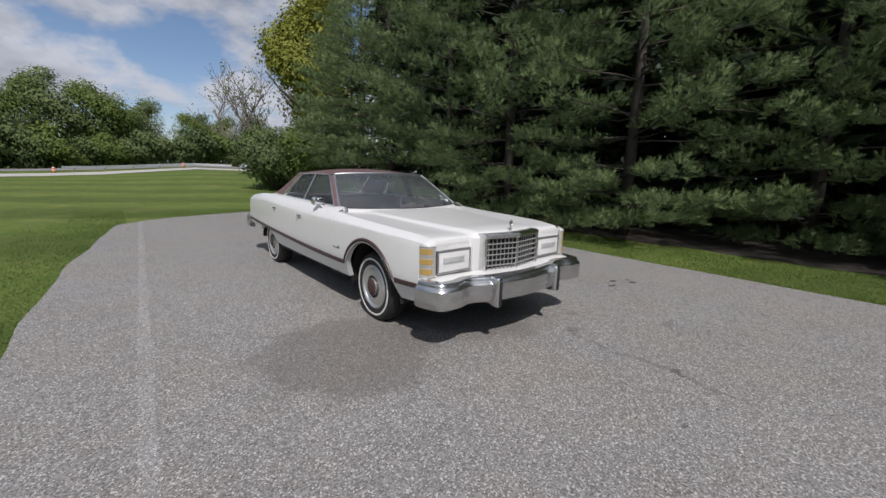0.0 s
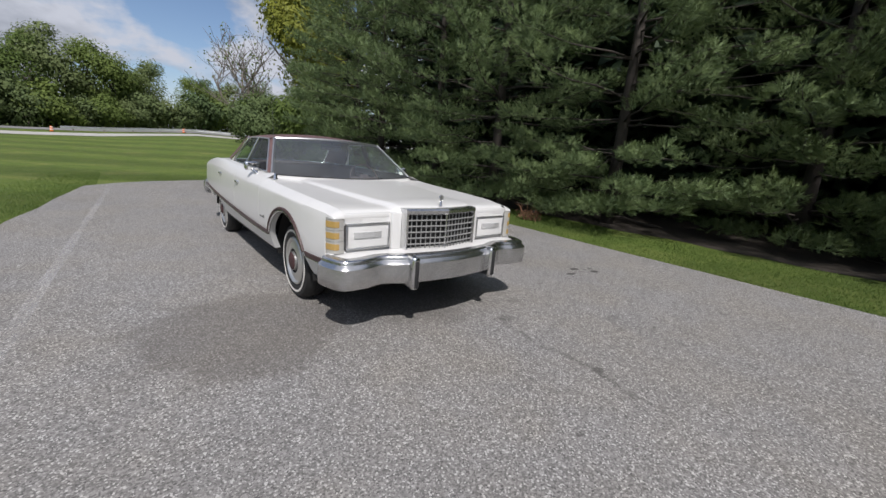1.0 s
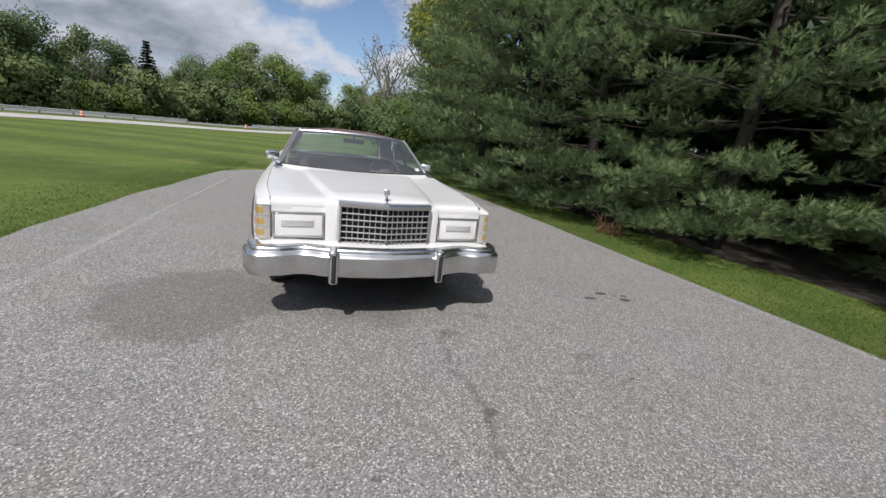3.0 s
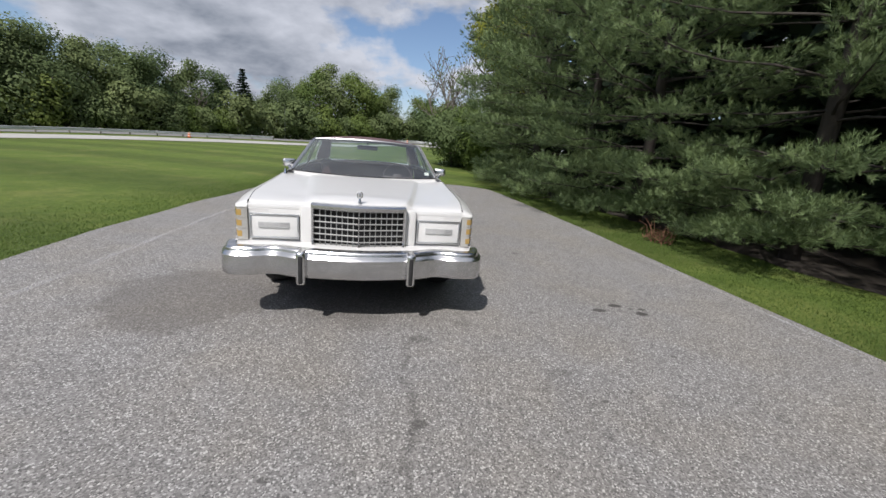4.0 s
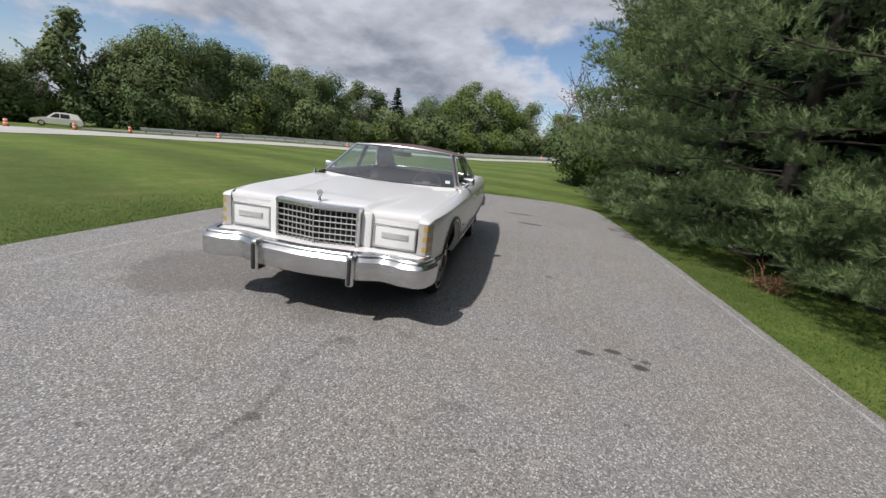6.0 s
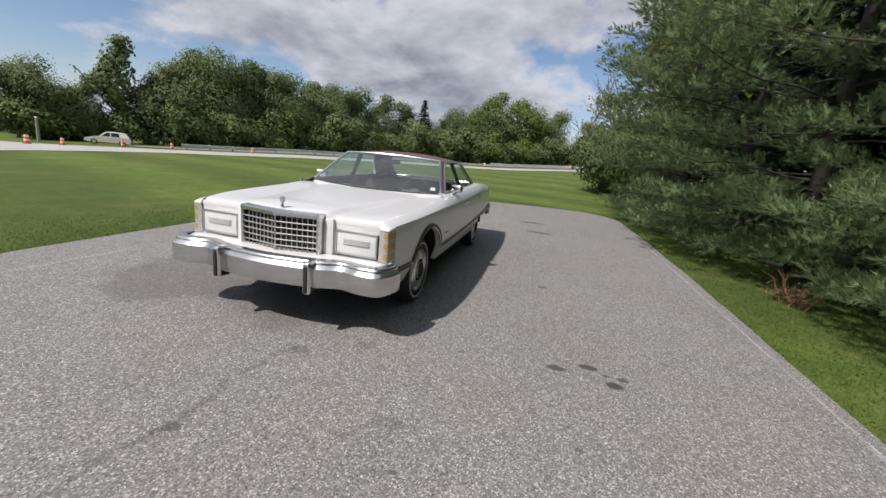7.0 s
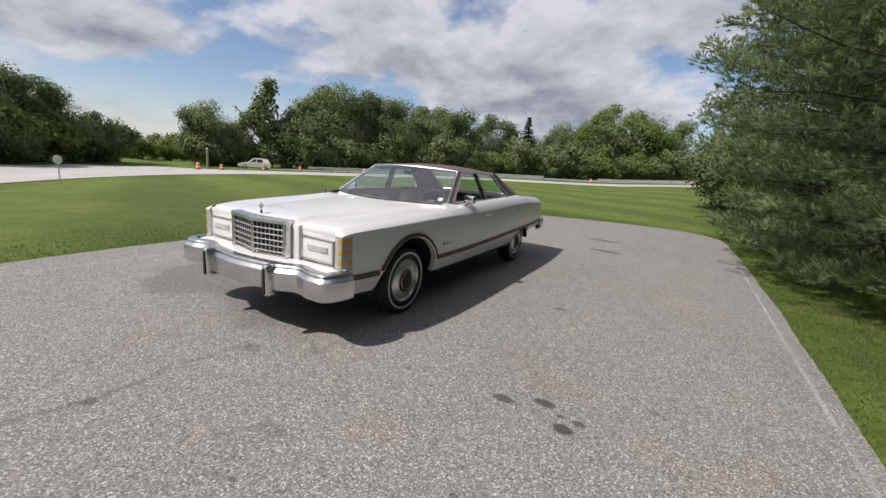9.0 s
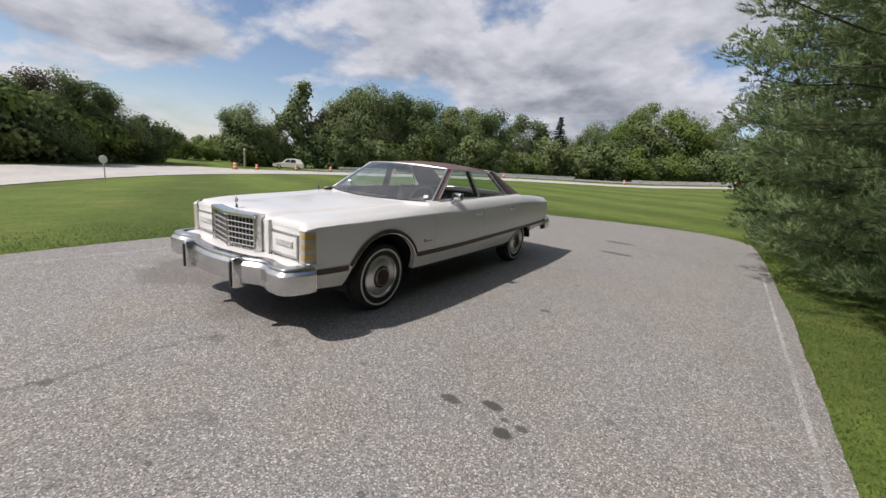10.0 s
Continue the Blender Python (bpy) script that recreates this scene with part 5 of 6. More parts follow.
def sighted(view, az, d, el):
    """Foot and height of what is seen from a viewpoint at that azimuth, distance and elevation."""
    a = radians(az)
    x, y = view[0] - d * math.sin(a), view[1] + d * math.cos(a)
    z = land_xy(x, y)
    return x, y, z, view[2] + d * math.tan(radians(el)) - z


TREE_LABELS = ("tall green tree at the edge of the woods", "broad dark green tree beside the road", "leafy green tree in the tree line", "light green tree with a rounded crown", "slender green tree with gaps in its crown", "brownish tree thinning towards autumn")
WOODS = [(VIEW_A, *row) for row in (
    (-13, 88, 6.8, 1), (-9, 88, 6.5, 0), (-4.8, 88, 6.4, 3), (-0.6, 86, 7.6, 0), (3.2, 84, 8.6, 3), (6.6, 84, 9.3, 2), (9.4, 82, 8.2, 3), (12.2, 80, 6.6, 1), (15.0, 80, 5.2, 4), (1.2, 90, 7.4, 1), (10.8, 88, 7.0, 0), (17.4, 84, 4.8, 1), (-7, 92, 6.4, 2),
    (21.0, 76, 6.8, 0), (23.4, 75, 7.4, 2), (26.2, 74, 7.7, 1), (29.0, 78, 7.9, 0))] + [(VIEW_B, *row) for row in (
    (30.5, 72, 7.5, 0), (33.5, 71, 7.8, 2), (36.5, 70, 8.1, 1), (39.5, 69, 8.4, 0), (42.4, 68, 8.8, 2), (45.3, 67, 9.0, 1), (48.2, 67, 8.5, 0), (50.6, 66, 7.0, 4), (34.8, 77, 7.6, 0), (41, 75, 8.4, 1), (46.8, 74, 8.8, 2), (57.4, 66, 4.6, 2), (60.0, 67, 5.3, 1), (62.3, 68, 4.5, 4),
    (71.4, 57, 2.8, 2), (73.6, 55, 4.5, 1), (75.6, 53, 5.4, 2), (78.0, 51, 6.0, 4), (80.8, 50, 6.0, 5), (84, 49, 6.0, 5), (78.6, 45, 3.9, 1), (82.6, 45, 4.2, 0), (88, 49, 6.0, 0), (93, 49, 6, 1))]
for view, az, d, el, k in WOODS:
    x, y, z, h = sighted(view, az, d, el)
    plant("tree", TREE_LABELS[k], "tree", BROAD[k], x, y, z, h / 10, rng_w.uniform(0, 360), "trees behind the road")
x, y, z, h = sighted(VIEW_B, 54.6, 65, 9.0)
plant("poplar", "tall narrow tree standing above the woods", "tree", POPLAR, x, y, z, h / 9.8, 40)
for view, az, d, el in ((VIEW_A, 17.4, 75, 7.4), (VIEW_B, 69.4, 105, 1.6), (VIEW_B, 64.8, 110, 1.4)):
    x, y, z, h = sighted(view, az, d, el)
    plant("spruce", "dark pointed spruce above the tree line", "tree", SPRUCE, x, y, z, h / 10, 40 * az, "spruces")
az = -16.0
while az < 100:
    if not 59.5 < az < 66.5:
        d = float(np.interp(az, AZ, FAR_D)) + rng_w.uniform(4.0, 8.0)
        x, y, z = polar(az, d)
        plant("shrub", "dense green shrub at the foot of the woods", "shrub", BUSH[rng_w.randrange(3)], x, y, z - 0.1, rng_w.uniform(0.9, 1.6), rng_w.uniform(0, 360), "shrubs along the woods")
    az += rng_w.uniform(1.4, 2.1)
for az, d, s in ((61, 80, 0.9), (62.4, 84, 0.75), (63.8, 78, 0.8), (65.2, 82, 0.7), (66.5, 76, 0.9), (67.8, 78, 1.1), (59.5, 76, 1.0), (64.5, 96, 1.1), (62.9, 98, 1.2)):
    x, y, z = polar(az, d)
    plant("shrub", "low green shrub far off beside the road", "shrub", BUSH[1], x, y, z - 0.1, s, az * 31, "shrubs along the woods")
FINE_BUSH = [leaf_tree(s, 4.0, 2.5, 0.07, m, GREY_BARK, 9000, 0.14, 0.0, 40) for s, m in ((14, LEAVES_BRIGHT), (15, LEAVES))]
# beyond the end of the lot: shrubs, a half-bare tree and a tall yellow-green tree
for x, y, s, k in ((8.4, 28.5, 1.0, 1), (10.0, 25.0, 1.0, 0), (9.4, 31.0, 1.0, 2), (11.6, 28.5, 1.3, 1)):
    plant("shrub", "light green shrub at the end of the pine row", "shrub", FINE_BUSH[k % 2], x, y, land_xy(x, y), s, x * 50, "shrubs beyond the lot")
YELLOW = leaf_tree(41, 15.0, 3.4, 0.3, LEAVES_YELLOW, GREY_BARK, 46000, 0.18, 0.10, 120, 0.0, 0.40)
plant("maple", "tall yellow-green tree rising behind the pines", "tree", YELLOW, 17.5, 42.0, 0, 1.4, 20)


def bare_tree(seed, height):
    rng = np.random.default_rng(seed)
    bits, tips = [], []
    limb_shape(rng, (0, 0, -0.3), (0.05, 0, 1), height * 0.6, 0.12, 3, bits, tips, 0.62, 6, 0.25, 0.013)
    tp = np.array([list(p) for p, _ in tips])
    sel = rng.uniform(size=len(tp)) < 0.7
    q = tp[sel] + rng.normal(size=(sel.sum(), 3)) * 0.12
    return mesh_of("trunk", *join(*bits), GREY_BARK), quads_mesh("crown", q, rng.normal(size=q.shape), 0.13 * rng.uniform(0.6, 1.3, len(q)), rng, LEAVES_BRIGHT)


BARE = bare_tree(8, 8.5)
x, y, z, h = sighted(VIEW_C, -14.4, 46, 11.0)
plant("bare_tree", "half-bare grey tree with only a few leaves", "tree", BARE, x, y, z, h / 6.6, 0)

# ---- the row of white pines beside the lot ----
def tuft_lib(rng, kinds=6, needles=24, w=0.0068):
    """Tufts of long soft needles round a short shoot along +z; each needle is one thin triangle."""
    lib = []
    for _ in range(kinds):
        tri = []
        for i in range(needles):
            a = rng.uniform(0, 2 * math.pi)
            t = rng.uniform(0, 1)
            base = np.array([0, 0, 0.13 * t])
            lean = radians(rng.uniform(8, 56) * (1.15 - 0.5 * t))
            way = np.array([math.cos(a) * math.sin(lean), math.sin(a) * math.sin(lean), math.cos(lean)])
            n = rng.uniform(0.075, 0.115)
            side = np.cross(way, rng.normal(size=3))
            side /= np.linalg.norm(side)
            tri += [base - side * w, base + side * w, base + way * n]
        lib.append(np.array(tri))
    return lib


REACH = curve([0.0, 0.4, 0.9, 1.6, 2.2, 3.2, 5.0, 8.0, 12.0], [0.56, 0.64, 0.72, 0.80, 0.93, 1.0, 0.94, 0.60, 0.06])


def pine_meshes(seed, height=11.5, reach=3.5, low=0.28, fine=1.0, full=1.0):
    """Trunk with branches, and the needles of the whole crown in one mesh. The side towards +x, away from the lot, is thinner."""
    rng = np.random.default_rng(seed)
    lib = tuft_lib(rng, 8, 26, 0.0040) if fine == 1 else tuft_lib(rng, 6, 16, 0.0080)
    bits = [tube([(0, 0, -0.3), (0.03, 0.02, height * 0.35), (-0.03, 0.04, height * 0.7), (0, 0, height)], 0.16, 10, r_end=0.02)]
    spots, ways, sizes, outs = [], [], [], []
    z = low
    while z < height - 0.3:
        count = int(rng.integers(6, 9))
        off = rng.uniform(0, 6.28)
        for k in range(count):
            a = off + 2 * math.pi * k / count + rng.normal() * 0.25
            out = np.array([math.cos(a), math.sin(a), 0])
            zz = z + rng.uniform(-0.22, 0.22)
            L = reach * REACH(max(0, zz)) * rng.uniform(0.76, 1.08)
            keep = full * (1.0 if zz < 6.3 else 0.5) * (1.0 if out[0] < 0.2 else 0.12)
            rise = rng.uniform(-0.05, 0.20) + 0.25 * zz / height
            pts = np.array([out * L * s + np.array([0, 0, zz + L * (rise * s - 0.22 * s * s + 0.20 * s**4)]) for s in np.linspace(0, 1, 7)])
            pts[1:] += rng.normal(size=(6, 3)) * 0.04
            bits.append(tube(pts, 0.010 + 0.005 * L, 5, r_end=0.004))
            across = np.array([-out[1], out[0], 0])
            # plumes of tufts along every branch: close on top, open below
            plumes = [(0.98, 0.24), (0.88, 0.30), (0.76, 0.32), (0.64, 0.30), (0.80, 0.28), (0.90, 0.26), (0.52, 0.32)] + ([(0.38, 0.34)] if L > 2.0 else [])
            for n, (s, size) in enumerate(plumes):
                if rng.uniform() > keep:
                    continue
                i = min(5, int(s * 6))
                off_side = (0.36 if n == 4 else -0.36 if n == 5 else rng.normal() * 0.16) * rng.uniform(0.7, 1.2)
                p = pts[i] + (pts[i + 1] - pts[i]) * (s * 6 - i) + across * off_side
                p[2] = max(p[2], 0.22)
                size *= rng.uniform(0.66, 1.0)
                for q in range(int(38 * size / 0.28 * (1 if fine == 1 else 0.72))):
                    v = rng.normal(size=3)
                    v /= np.linalg.norm(v)
                    v[2] = abs(v[2]) * 1.1 - 0.3
                    r = rng.uniform(0.35, 1.0) ** 0.6
                    spots.append(p + (out * v[0] * 1.25 + across * v[1] * 0.95) * size * r + np.array([0, 0, v[2] * size * 0.95 * r]))
                    w = out * (0.40 + 0.75 * v[0]) + across * 0.8 * v[1] + np.array([0, 0, 0.35 + 0.7 * v[2]]) + rng.normal(size=3) * 0.22
                    ways.append(w / np.linalg.norm(w))
                    outs.append(out * (v[0] + 0.1) + across * v[1] + np.array([0, 0, v[2] + 0.25]))
                    sizes.append(rng.uniform(0.7, 1.1))
        z += rng.uniform(0.32, 0.42) if z < 0.8 else rng.uniform(0.60, 0.80)
    spots, ways, sizes, outs = np.array(spots), np.array(ways), np.array(sizes), np.array(outs)
    outs /= np.linalg.norm(outs, axis=1, keepdims=True) + 1e-9
    verts, outward = [], []
    kind = rng.integers(0, len(lib), len(spots))
    ax = np.cross(ways, np.array([0.3, 0.5, 0.1]) + rng.normal(size=ways.shape))
    ax /= np.linalg.norm(ax, axis=1, keepdims=True)
    ay = np.cross(ways, ax)
    for k in range(len(lib)):
        sel = kind == k
        t = lib[k]
        v = (spots[sel][:, None] + sizes[sel][:, None, None] * (t[None, :, 0:1] * ax[sel][:, None] + t[None, :, 1:2] * ay[sel][:, None] + t[None, :, 2:3] * ways[sel][:, None]))
        verts.append(v.reshape(-1, 3))
        outward.append(np.repeat(outs[sel], len(t), 0))
    verts, outward = np.concatenate(verts), np.concatenate(outward)
    faces = np.arange(len(verts)).reshape(-1, 3)
    return mesh_of("trunk", *join(*bits), BARK), tri_mesh("crown", verts, faces, NEEDLES, outward, 0.8)


PINES = [pine_meshes(101, reach=3.8), pine_meshes(102), pine_meshes(103, reach=3.6)] + [pine_meshes(104, fine=0.6), pine_meshes(105, reach=3.2, full=0.9)]
PINE_LABEL = "dense white pine with soft needles, branches down to the grass"
for kind, x, y, s, turn in ((4, 10.8, -1.9, 1.03, -25), (1, 11.7, 1.5, 0.98, 20), (0, 10.2, 4.9, 1.0, -28), (0, 9.6, 8.4, 1.03, 10), (3, 9.5, 11.2, 1.03, 5),
                                     (3, 9.3, 14.8, 1.0, -20), (3, 10.0, 18.4, 1.0, 28), (3, 11.2, 22.0, 0.98, -30)):
    plant("pine_tree", PINE_LABEL, "tree", PINES[kind], x, y, -0.04, s, turn, "pines beside the lot")


def far_pine(seed):
    """An added backdrop and shading pine, hardly seen: whole sprays in place of needles."""
    rng = np.random.default_rng(seed)
    cen, nor, siz = [], [], []
    bits = [tube([(0, 0, -0.3), (0, 0, 6), (0, 0, 12)], 0.18, 8, r_end=0.02)]
    z = 0.3
    while z < 12:
        r = 3.4 * REACH(z * 0.95)
        for k in range(10):
            a = rng.uniform(0, 6.28)
            for s in np.linspace(0.25, 1, 9):
                cen.append((math.cos(a) * r * s + rng.normal() * 0.15, math.sin(a) * r * s + rng.normal() * 0.15, z + 0.1 * r * s + rng.normal() * 0.12))
                nor.append((rng.normal() * 0.7, rng.normal() * 0.7, 1))
                siz.append(rng.uniform(0.3, 0.6))
        z += 0.33
    # far darker than NEEDLES, to imitate shade behind the front row
    return mesh_of("trunk", *join(*bits), BARK), quads_mesh("crown", cen, nor, siz, rng, LEAVES_DARK)


FAR_PINE = far_pine(77)
# added pines: the first three, out of view, shade the row; the rest block sky
for k, (x, y) in enumerate(((11.0, -5.2), (9.8, -8.8), (9.4, -12.6), (14.6, -7.5), (14.2, -3.4), (14.6, 0.6), (14.2, 4.8), (14.5, 9.0), (14.2, 13.2), (14.6, 17.5), (14.2, 22.0), (18.0, -5.0), (18.2, 2.0), (18.0, 8.0), (21.5, -9.0), (21.5, -3.0), (21.8, 0.5), (21.5, 4.5), (21.8, 8.5), (21.5, 13.0), (18.2, 15.0), (18.0, 20.0), (16.4, -1.4), (16.2, 2.6), (16.4, 6.8))):
    plant("pine_tree", "added dark pine that blocks sky and sun around the pine row", "tree", FAR_PINE, x, y, -0.04, 1.0 + 0.04 * (k % 3), 70 * k, "pines behind the first row")


# ---- along the road ----
def barrel():
    b = thing("traffic_barrel", "orange and white striped traffic barrel beside the road", "barrel", group="traffic barrels")
    prof = [(0.0, 0.0), (0.29, 0.0), (0.29, 0.06), (0.25, 0.07), (0.245, 0.27), (0.235, 0.28), (0.23, 0.46), (0.22, 0.47), (0.215, 0.66), (0.205, 0.67), (0.20, 0.86), (0.17, 0.90), (0.0, 0.90)]
    part("drum", moved(lathe(prof, 20), pose(0, 0, 0, 0, -90)), ORANGE, b)
    for z, r in ((0.30, 0.238), (0.69, 0.208)):
        part("band", moved(lathe([(r, z), (r + 0.004, z + 0.01), (r - 0.004, z + 0.13), (r - 0.012, z + 0.14)], 20), pose(0, 0, 0, 0, -90)), SIGN_WHITE, b, "white reflective band")
    part("grip", moved(box(-0.08, 0.08, -0.015, 0.015, 0.89, 0.97, 0.01), pose(0, 0, 0)), ORANGE, b)
    part("base", moved(lathe([(0.0, -0.02), (0.36, -0.02), (0.36, 0.04), (0.28, 0.05)], 20), pose(0, 0, 0, 0, -90)), RUBBER, b, "black rubber base")
    return b


first = None
for view, az, d in ((VIEW_B, 62.2, 50), (VIEW_B, 59.7, 50), (VIEW_B, 54.9, 51), (VIEW_A, 47.8, 50), (VIEW_A, 39.2, 51), (VIEW_A, 23.6, 58), (VIEW_A, -3.4, 71), (VIEW_B, 10.3, 63)):
    x, y, z, _ = sighted(view, az, d, 0)
    if first is None:
        first = barrel()
        first.matrix_world = Matrix.LocRotScale((x, y, z + 0.05), None, (0.8, 0.8, 0.8))
    else:
        copy_thing(first, Matrix.LocRotScale((x, y, z + 0.05), Euler((0, 0, az)), (0.8, 0.8, 0.8)))


def guard_rail(az0, az1, d_of, label):
    g = thing("guard_rail", label, "guard rail", group="guard rails")
    n = int((az1 - az0) / 0.5)
    prof = [(0.0, 0.74), (0.03, 0.72), (0.045, 0.67), (0.03, 0.62), (0.0, 0.595), (0.03, 0.57), (0.045, 0.52), (0.03, 0.47), (0.0, 0.45)]
    verts, faces = [], []
    for i in range(n + 1):
        az = az0 + (az1 - az0) * i / n
        for k, (o, h) in enumerate(prof):
            x, y, z = polar(az, d_of(az) - o)
            verts.append((x, y, z + h - 0.18))
    m = len(prof)
    for i in range(n):
        for j in range(m - 1):
            faces.append((i * m + j, i * m + j + 1, (i + 1) * m + j + 1, (i + 1) * m + j))
    part("rail", (verts, faces), GALVANISED, g, "galvanised corrugated rail")
    me = mesh_of("post", *box(-0.07, 0.07, 0.0, 0.16, -0.4, 0.80, 0.01), POST_WOOD)
    for i in range(0, n + 1, 5):
        az = az0 + (az1 - az0) * i / n
        p = new("post", me)
        p.parent = g
        p.matrix_local = Matrix.Translation(polar(az, d_of(az) + 0.03, -0.18)) @ pose(0, 0, 0, 0, 0, az)
    return g


guard_rail(14, 47, lambda a: far_d(a) - 4.6, "long galvanised guard rail on wooden posts beside the road")
guard_rail(-9, 7, lambda a: far_d(a) - 5.0, "galvanised guard rail end between the two roads")

sign = thing("road_sign", "small white oval sign on a thin steel post by the road", "sign", pose(*sighted(VIEW_B, 74.9, 25, 0)[:3], 0, 0, 72))
part("post", tube([(0, 0, -0.3), (0, 0, 0.6), (0, 0, 1.28)], 0.024, 8), GALVANISED, sign)
part("face", moved(lathe([(0.0, -0.012), (0.19, -0.012), (0.20, -0.006), (0.20, 0.006), (0.19, 0.012), (0.0, 0.012)], 24), Matrix.Translation((0, -0.035, 1.10)) @ Matrix.Diagonal((0.80, 1, 0.98, 1)) @ pose(0, 0, 0, 0, 0, 90)), SIGN_WHITE, sign, "plain white face")

post = thing("timber_post", "weathered grey timber post in front of the woods", "post", pose(*sighted(VIEW_B, 61.1, 60, 0)[:3]))
part("shaft", tube([(0, 0, -0.4), (0.02, 0, 1.0), (0.0, 0.03, 2.4)], 0.16, 10, r_end=0.13), POST_WOOD, post)
part("cap", tube([(0.0, 0.03, 2.38), (0.0, 0.03, 2.46)], 0.17, 10, r_end=0.10), GALVANISED, post)


def plain_car(name, label, paint, tall, m):
    """A passing car, small in the distance: body, cabin, glass, wheels, lamps, bumpers."""
    c = thing(name, label, "car", m)
    L, W, H = (4.5, 0.90, 1.62) if tall else (4.6, 0.88, 1.40)
    belt_z = 0.95 if tall else 0.88
    low = [(-L / 2, 0.45), (-L / 2 + 0.05, 0.72), (-L / 2 + 0.9, belt_z - 0.02), (-0.6, belt_z + 0.03), (1.4, belt_z + 0.05), (L / 2 - 0.1, belt_z + (0.05 if tall else -0.02)), (L / 2, 0.72), (L / 2, 0.42), (L / 2 - 0.2, 0.28), (-L / 2 + 0.2, 0.26)]
    top = [(-0.95, belt_z), (-0.25, H - 0.06), (0.1, H), (1.1, H), (L / 2 - (0.45 if tall else 0.95), H - 0.10), (L / 2 - (0.12 if tall else 0.45), belt_z)]

    def slab(outline, w0, w1):
        n = len(outline)
        zs = [z for _, z in outline]
        lo, hi = min(zs), max(zs)
        half = lambda z: w0 + (w1 - w0) * (z - lo) / (hi - lo)
        verts = [(half(z) * k, y, z) for k in (-1, -0.93, 0.93, 1) for y, z in outline]
        cy, cz = sum(y for y, _ in outline) / n, (lo + hi) / 2
        for i in list(range(n)) + list(range(3 * n, 4 * n)):
            x, y, z = verts[i]
            verts[i] = (x, cy + (y - cy) * 0.985, cz + (z - cz) * 0.95)
        faces = [tuple(range(n)), tuple(reversed(range(3 * n, 4 * n)))]
        for k in range(3):
            faces += [(k * n + (i + 1) % n, k * n + i, (k + 1) * n + i, (k + 1) * n + (i + 1) % n) for i in range(n)]
        return verts, faces
    part("body", slab(low, W, W), paint, c, sharp=30)
    cab = part("cabin", slab(top, W - 0.06, W - 0.24), paint, c, sharp=30)
    for s in (-1, 1):
        for y0, y1, t0, t1 in ((-0.62, 0.22, -0.12, 0.22), (0.30, 1.15, 0.30, 1.05)):
            z0, z1 = belt_z + 0.06, H - 0.14
            f = lambda z: W - 0.05 - 0.18 * (z - belt_z) / (H - belt_z)
            part("side_window", ([(s * f(z0), y0, z0), (s * f(z0), y1, z0), (s * f(z1), t1, z1), (s * f(z1), t0, z1)], [(0, 1, 2, 3)]), DARK_GLASS, cab, "dark side window")
        for y in (-1.35, 1.35):
            wh = part("wheel", moved(lathe([(0.0, 0.10), (0.19, 0.10), (0.21, 0.09), (0.30, 0.10), (0.33, 0.06), (0.33, -0.08), (0.0, -0.08)], 20), pose(s * (W - 0.08), y, 0.33, 0, 0, 0 if s > 0 else 180)), RUBBER, c, "black tyre")
            part("rim", moved(lathe([(0.0, 0.118), (0.12, 0.112), (0.20, 0.108)], 16), pose(s * (W - 0.08), y, 0.33, 0, 0, 0 if s > 0 else 180)), STEEL, wh, "silver rim")
        part("headlight", box(s * 0.62 - 0.16, s * 0.62 + 0.16, -L / 2 - 0.01, -L / 2 + 0.1, 0.60, 0.72, 0.02), LENS, c, "clear headlight")
        part("tail_light", box(s * 0.70 - 0.1, s * 0.70 + 0.1, L / 2 - 0.08, L / 2 + 0.02, 0.66, 0.84, 0.02), RED_LENS, c, "red tail light")
    part("windshield", ([(-0.72, -0.86, belt_z + 0.06), (0.72, -0.86, belt_z + 0.06), (0.62, -0.30, H - 0.10), (-0.62, -0.30, H - 0.10)], [(0, 1, 2, 3)]), DARK_GLASS, cab, "dark windshield")
    part("bumper", box(-W, W, -L / 2 - 0.06, -L / 2 + 0.12, 0.34, 0.52, 0.04), paint, c)
    return c


DARK_GLASS = material("dark_car_glass", (0.02, 0.024, 0.028), 0.06, coat=0.5)
CREAM = material("cream_car_paint", (0.72, 0.68, 0.58), 0.3, vary=0.03, coat=0.5)
x, y, z, _ = sighted((4.84, -0.35, 1.44), 54.3, 57, 0)
plain_car("cream_car", "cream sport utility car on the road behind the lawn", CREAM, True, Matrix.LocRotScale((x, y, z + 0.03), Euler((0, 0, radians(-40))), (0.85, 0.85, 0.85)))

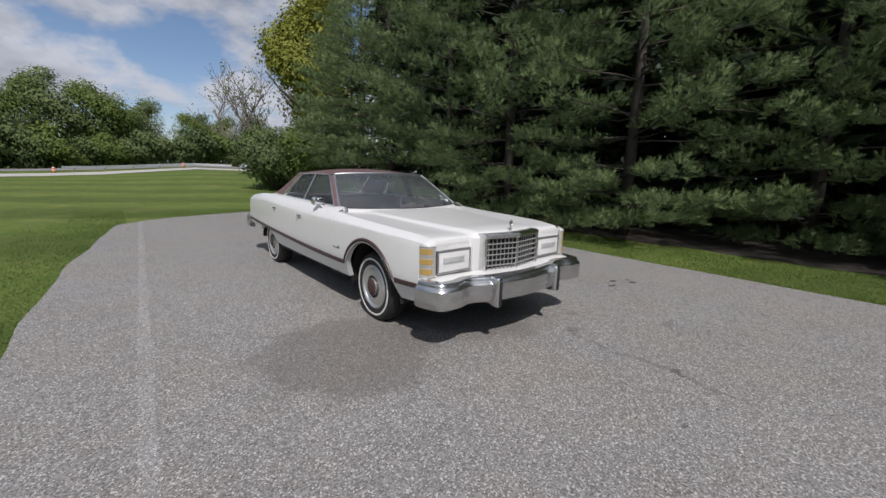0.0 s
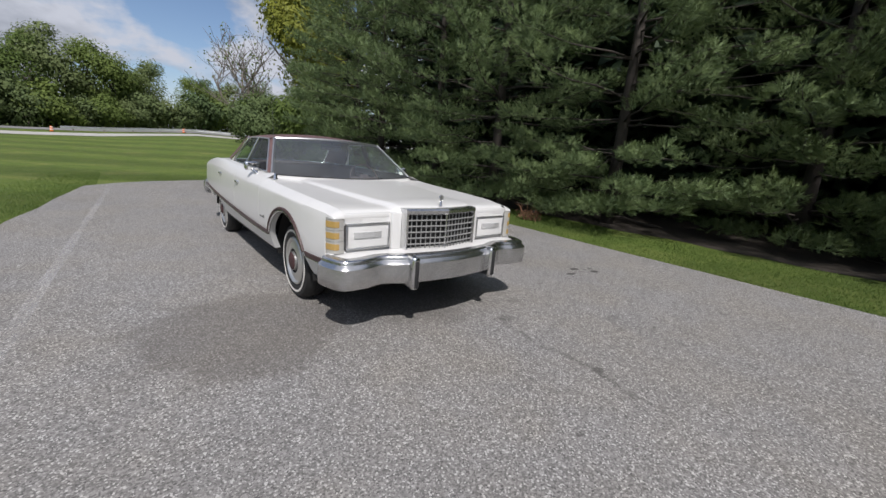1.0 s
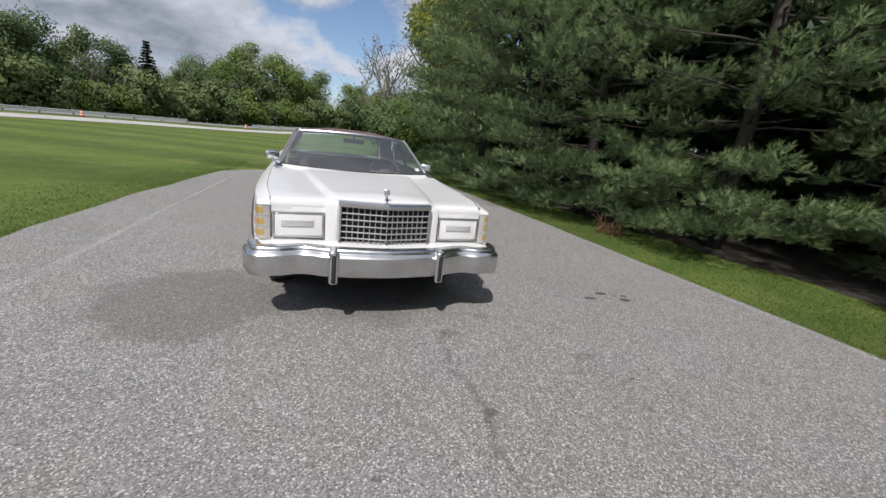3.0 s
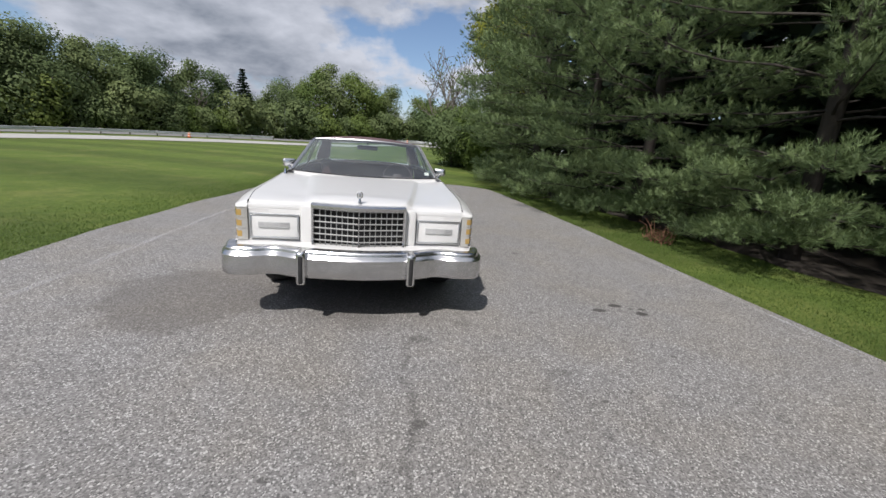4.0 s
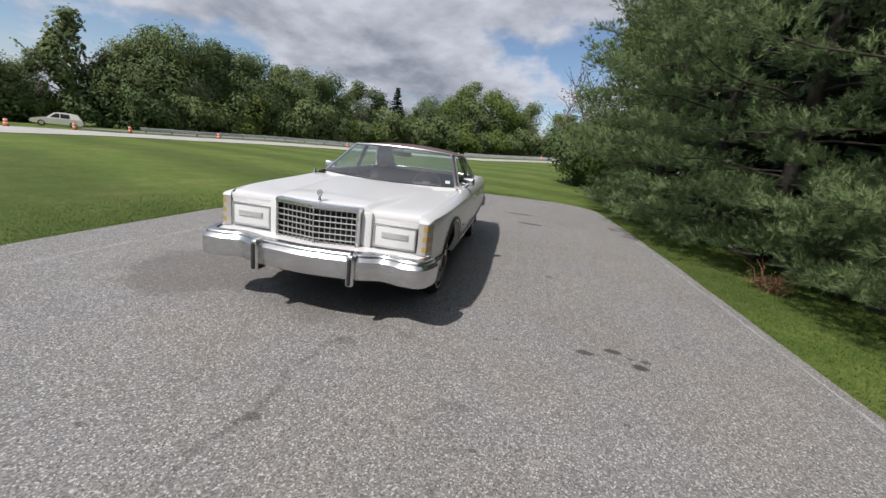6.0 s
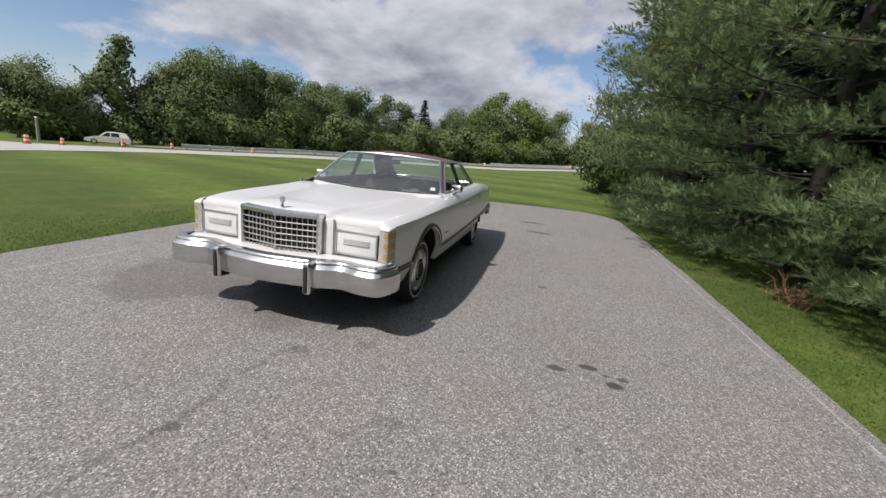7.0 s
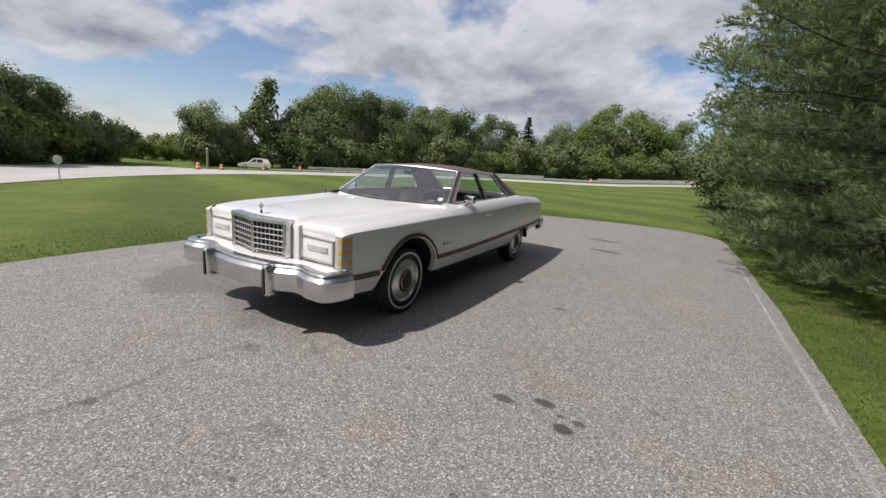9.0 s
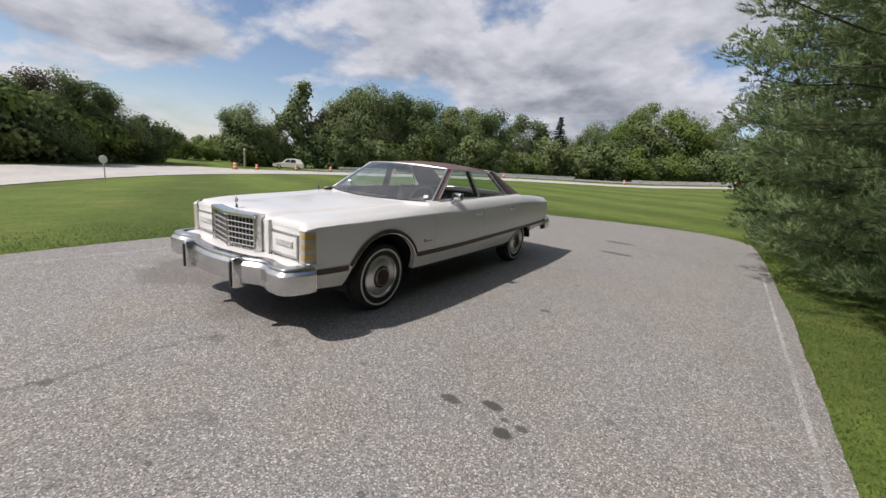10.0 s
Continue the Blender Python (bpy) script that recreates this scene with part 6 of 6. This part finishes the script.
# ---- under the pines ----
dead = thing("dead_brush", "small heap of dead brown pine twigs on the grass", "twigs", pose(8.35, 5.9, -0.03))
rng_d = np.random.default_rng(3)
for k in range(9):
    a = rng_d.uniform(0, 6.28)
    p = [np.array([0.12 * math.cos(a), 0.12 * math.sin(a), 0.0])]
    for j in range(3):
        p.append(p[-1] + np.array([math.cos(a) * 0.07, math.sin(a) * 0.07, rng_d.uniform(0.08, 0.2)]) + rng_d.normal(size=3) * 0.03)
    part("twig", tube(p, 0.011, 5, r_end=0.003), DEAD, dead)
q = rng_d.normal(size=(260, 3)) * np.array([0.14, 0.14, 0.07]) + np.array([0, 0, 0.12])
part("brown_needles", quads_mesh("brown_needles", q, rng_d.normal(size=q.shape), rng_d.uniform(0.012, 0.022, 260), rng_d, DEAD, 0.2, 6.0), None, dead)


# ---- grass blades along the edges of the lot ----
def blades(seed, x0, x1, y0, y1, count, keep):
    rng = np.random.default_rng(seed)
    x, y = rng.uniform(x0, x1, count), rng.uniform(y0, y1, count)
    ok = np.array([keep(a, b) for a, b in zip(x, y)])
    x, y = x[ok], y[ok]
    n = len(x)
    z = np.array([land_xy(a, b) for a, b in zip(x, y)]) - 0.005
    a = rng.uniform(0, 6.28, n)
    h = rng.uniform(0.014, 0.038, n)
    w = rng.uniform(0.004, 0.009, n)
    lean = rng.normal(size=(n, 2)) * 0.5
    base = np.stack([x, y, z], 1)
    side = np.stack([np.cos(a) * w, np.sin(a) * w, np.zeros(n)], 1)
    tip = base + np.stack([lean[:, 0] * h, lean[:, 1] * h, h], 1)
    return np.stack([base - side, base + side, tip], 1).reshape(-1, 3)


def west_edge(y):
    return float(np.interp(y, WEST_Y, WEST_X)) + 0.04 * noise.noise((0.6, y * 0.8, 0))


def east_edge(y):
    return float(np.interp(y, EAST_Y, EAST_X)) + 0.04 * noise.noise((4.1, y * 0.7, 0))


dice = random.Random(12)


def thinning(d):
    return max(0.0, 1 - d / 2.2) ** 1.5 if d > 0.2 else 1.0


lawn = np.concatenate([
    blades(1, -3.6, 0.2, -0.5, 17.5, 110000, lambda x, y: x < west_edge(y) + 0.03 and dice.random() < thinning(west_edge(y) - x)),
    blades(3, 6.9, 9.4, -1.5, 15.0, 66000, lambda x, y: x > east_edge(y) - 0.03),
    blades(4, -1.0, 9.2, 14.5, 20.0, 40000, lambda x, y: (y > far_edge(x) or x > 7.35) and dice.random() < thinning((y - 15.5) * 1.2))])
tagged(new("grass", tri_mesh("grass", lawn, np.arange(len(lawn)).reshape(-1, 3), BLADES)), "short green grass blades along the lot", "grass", kind="stuff")
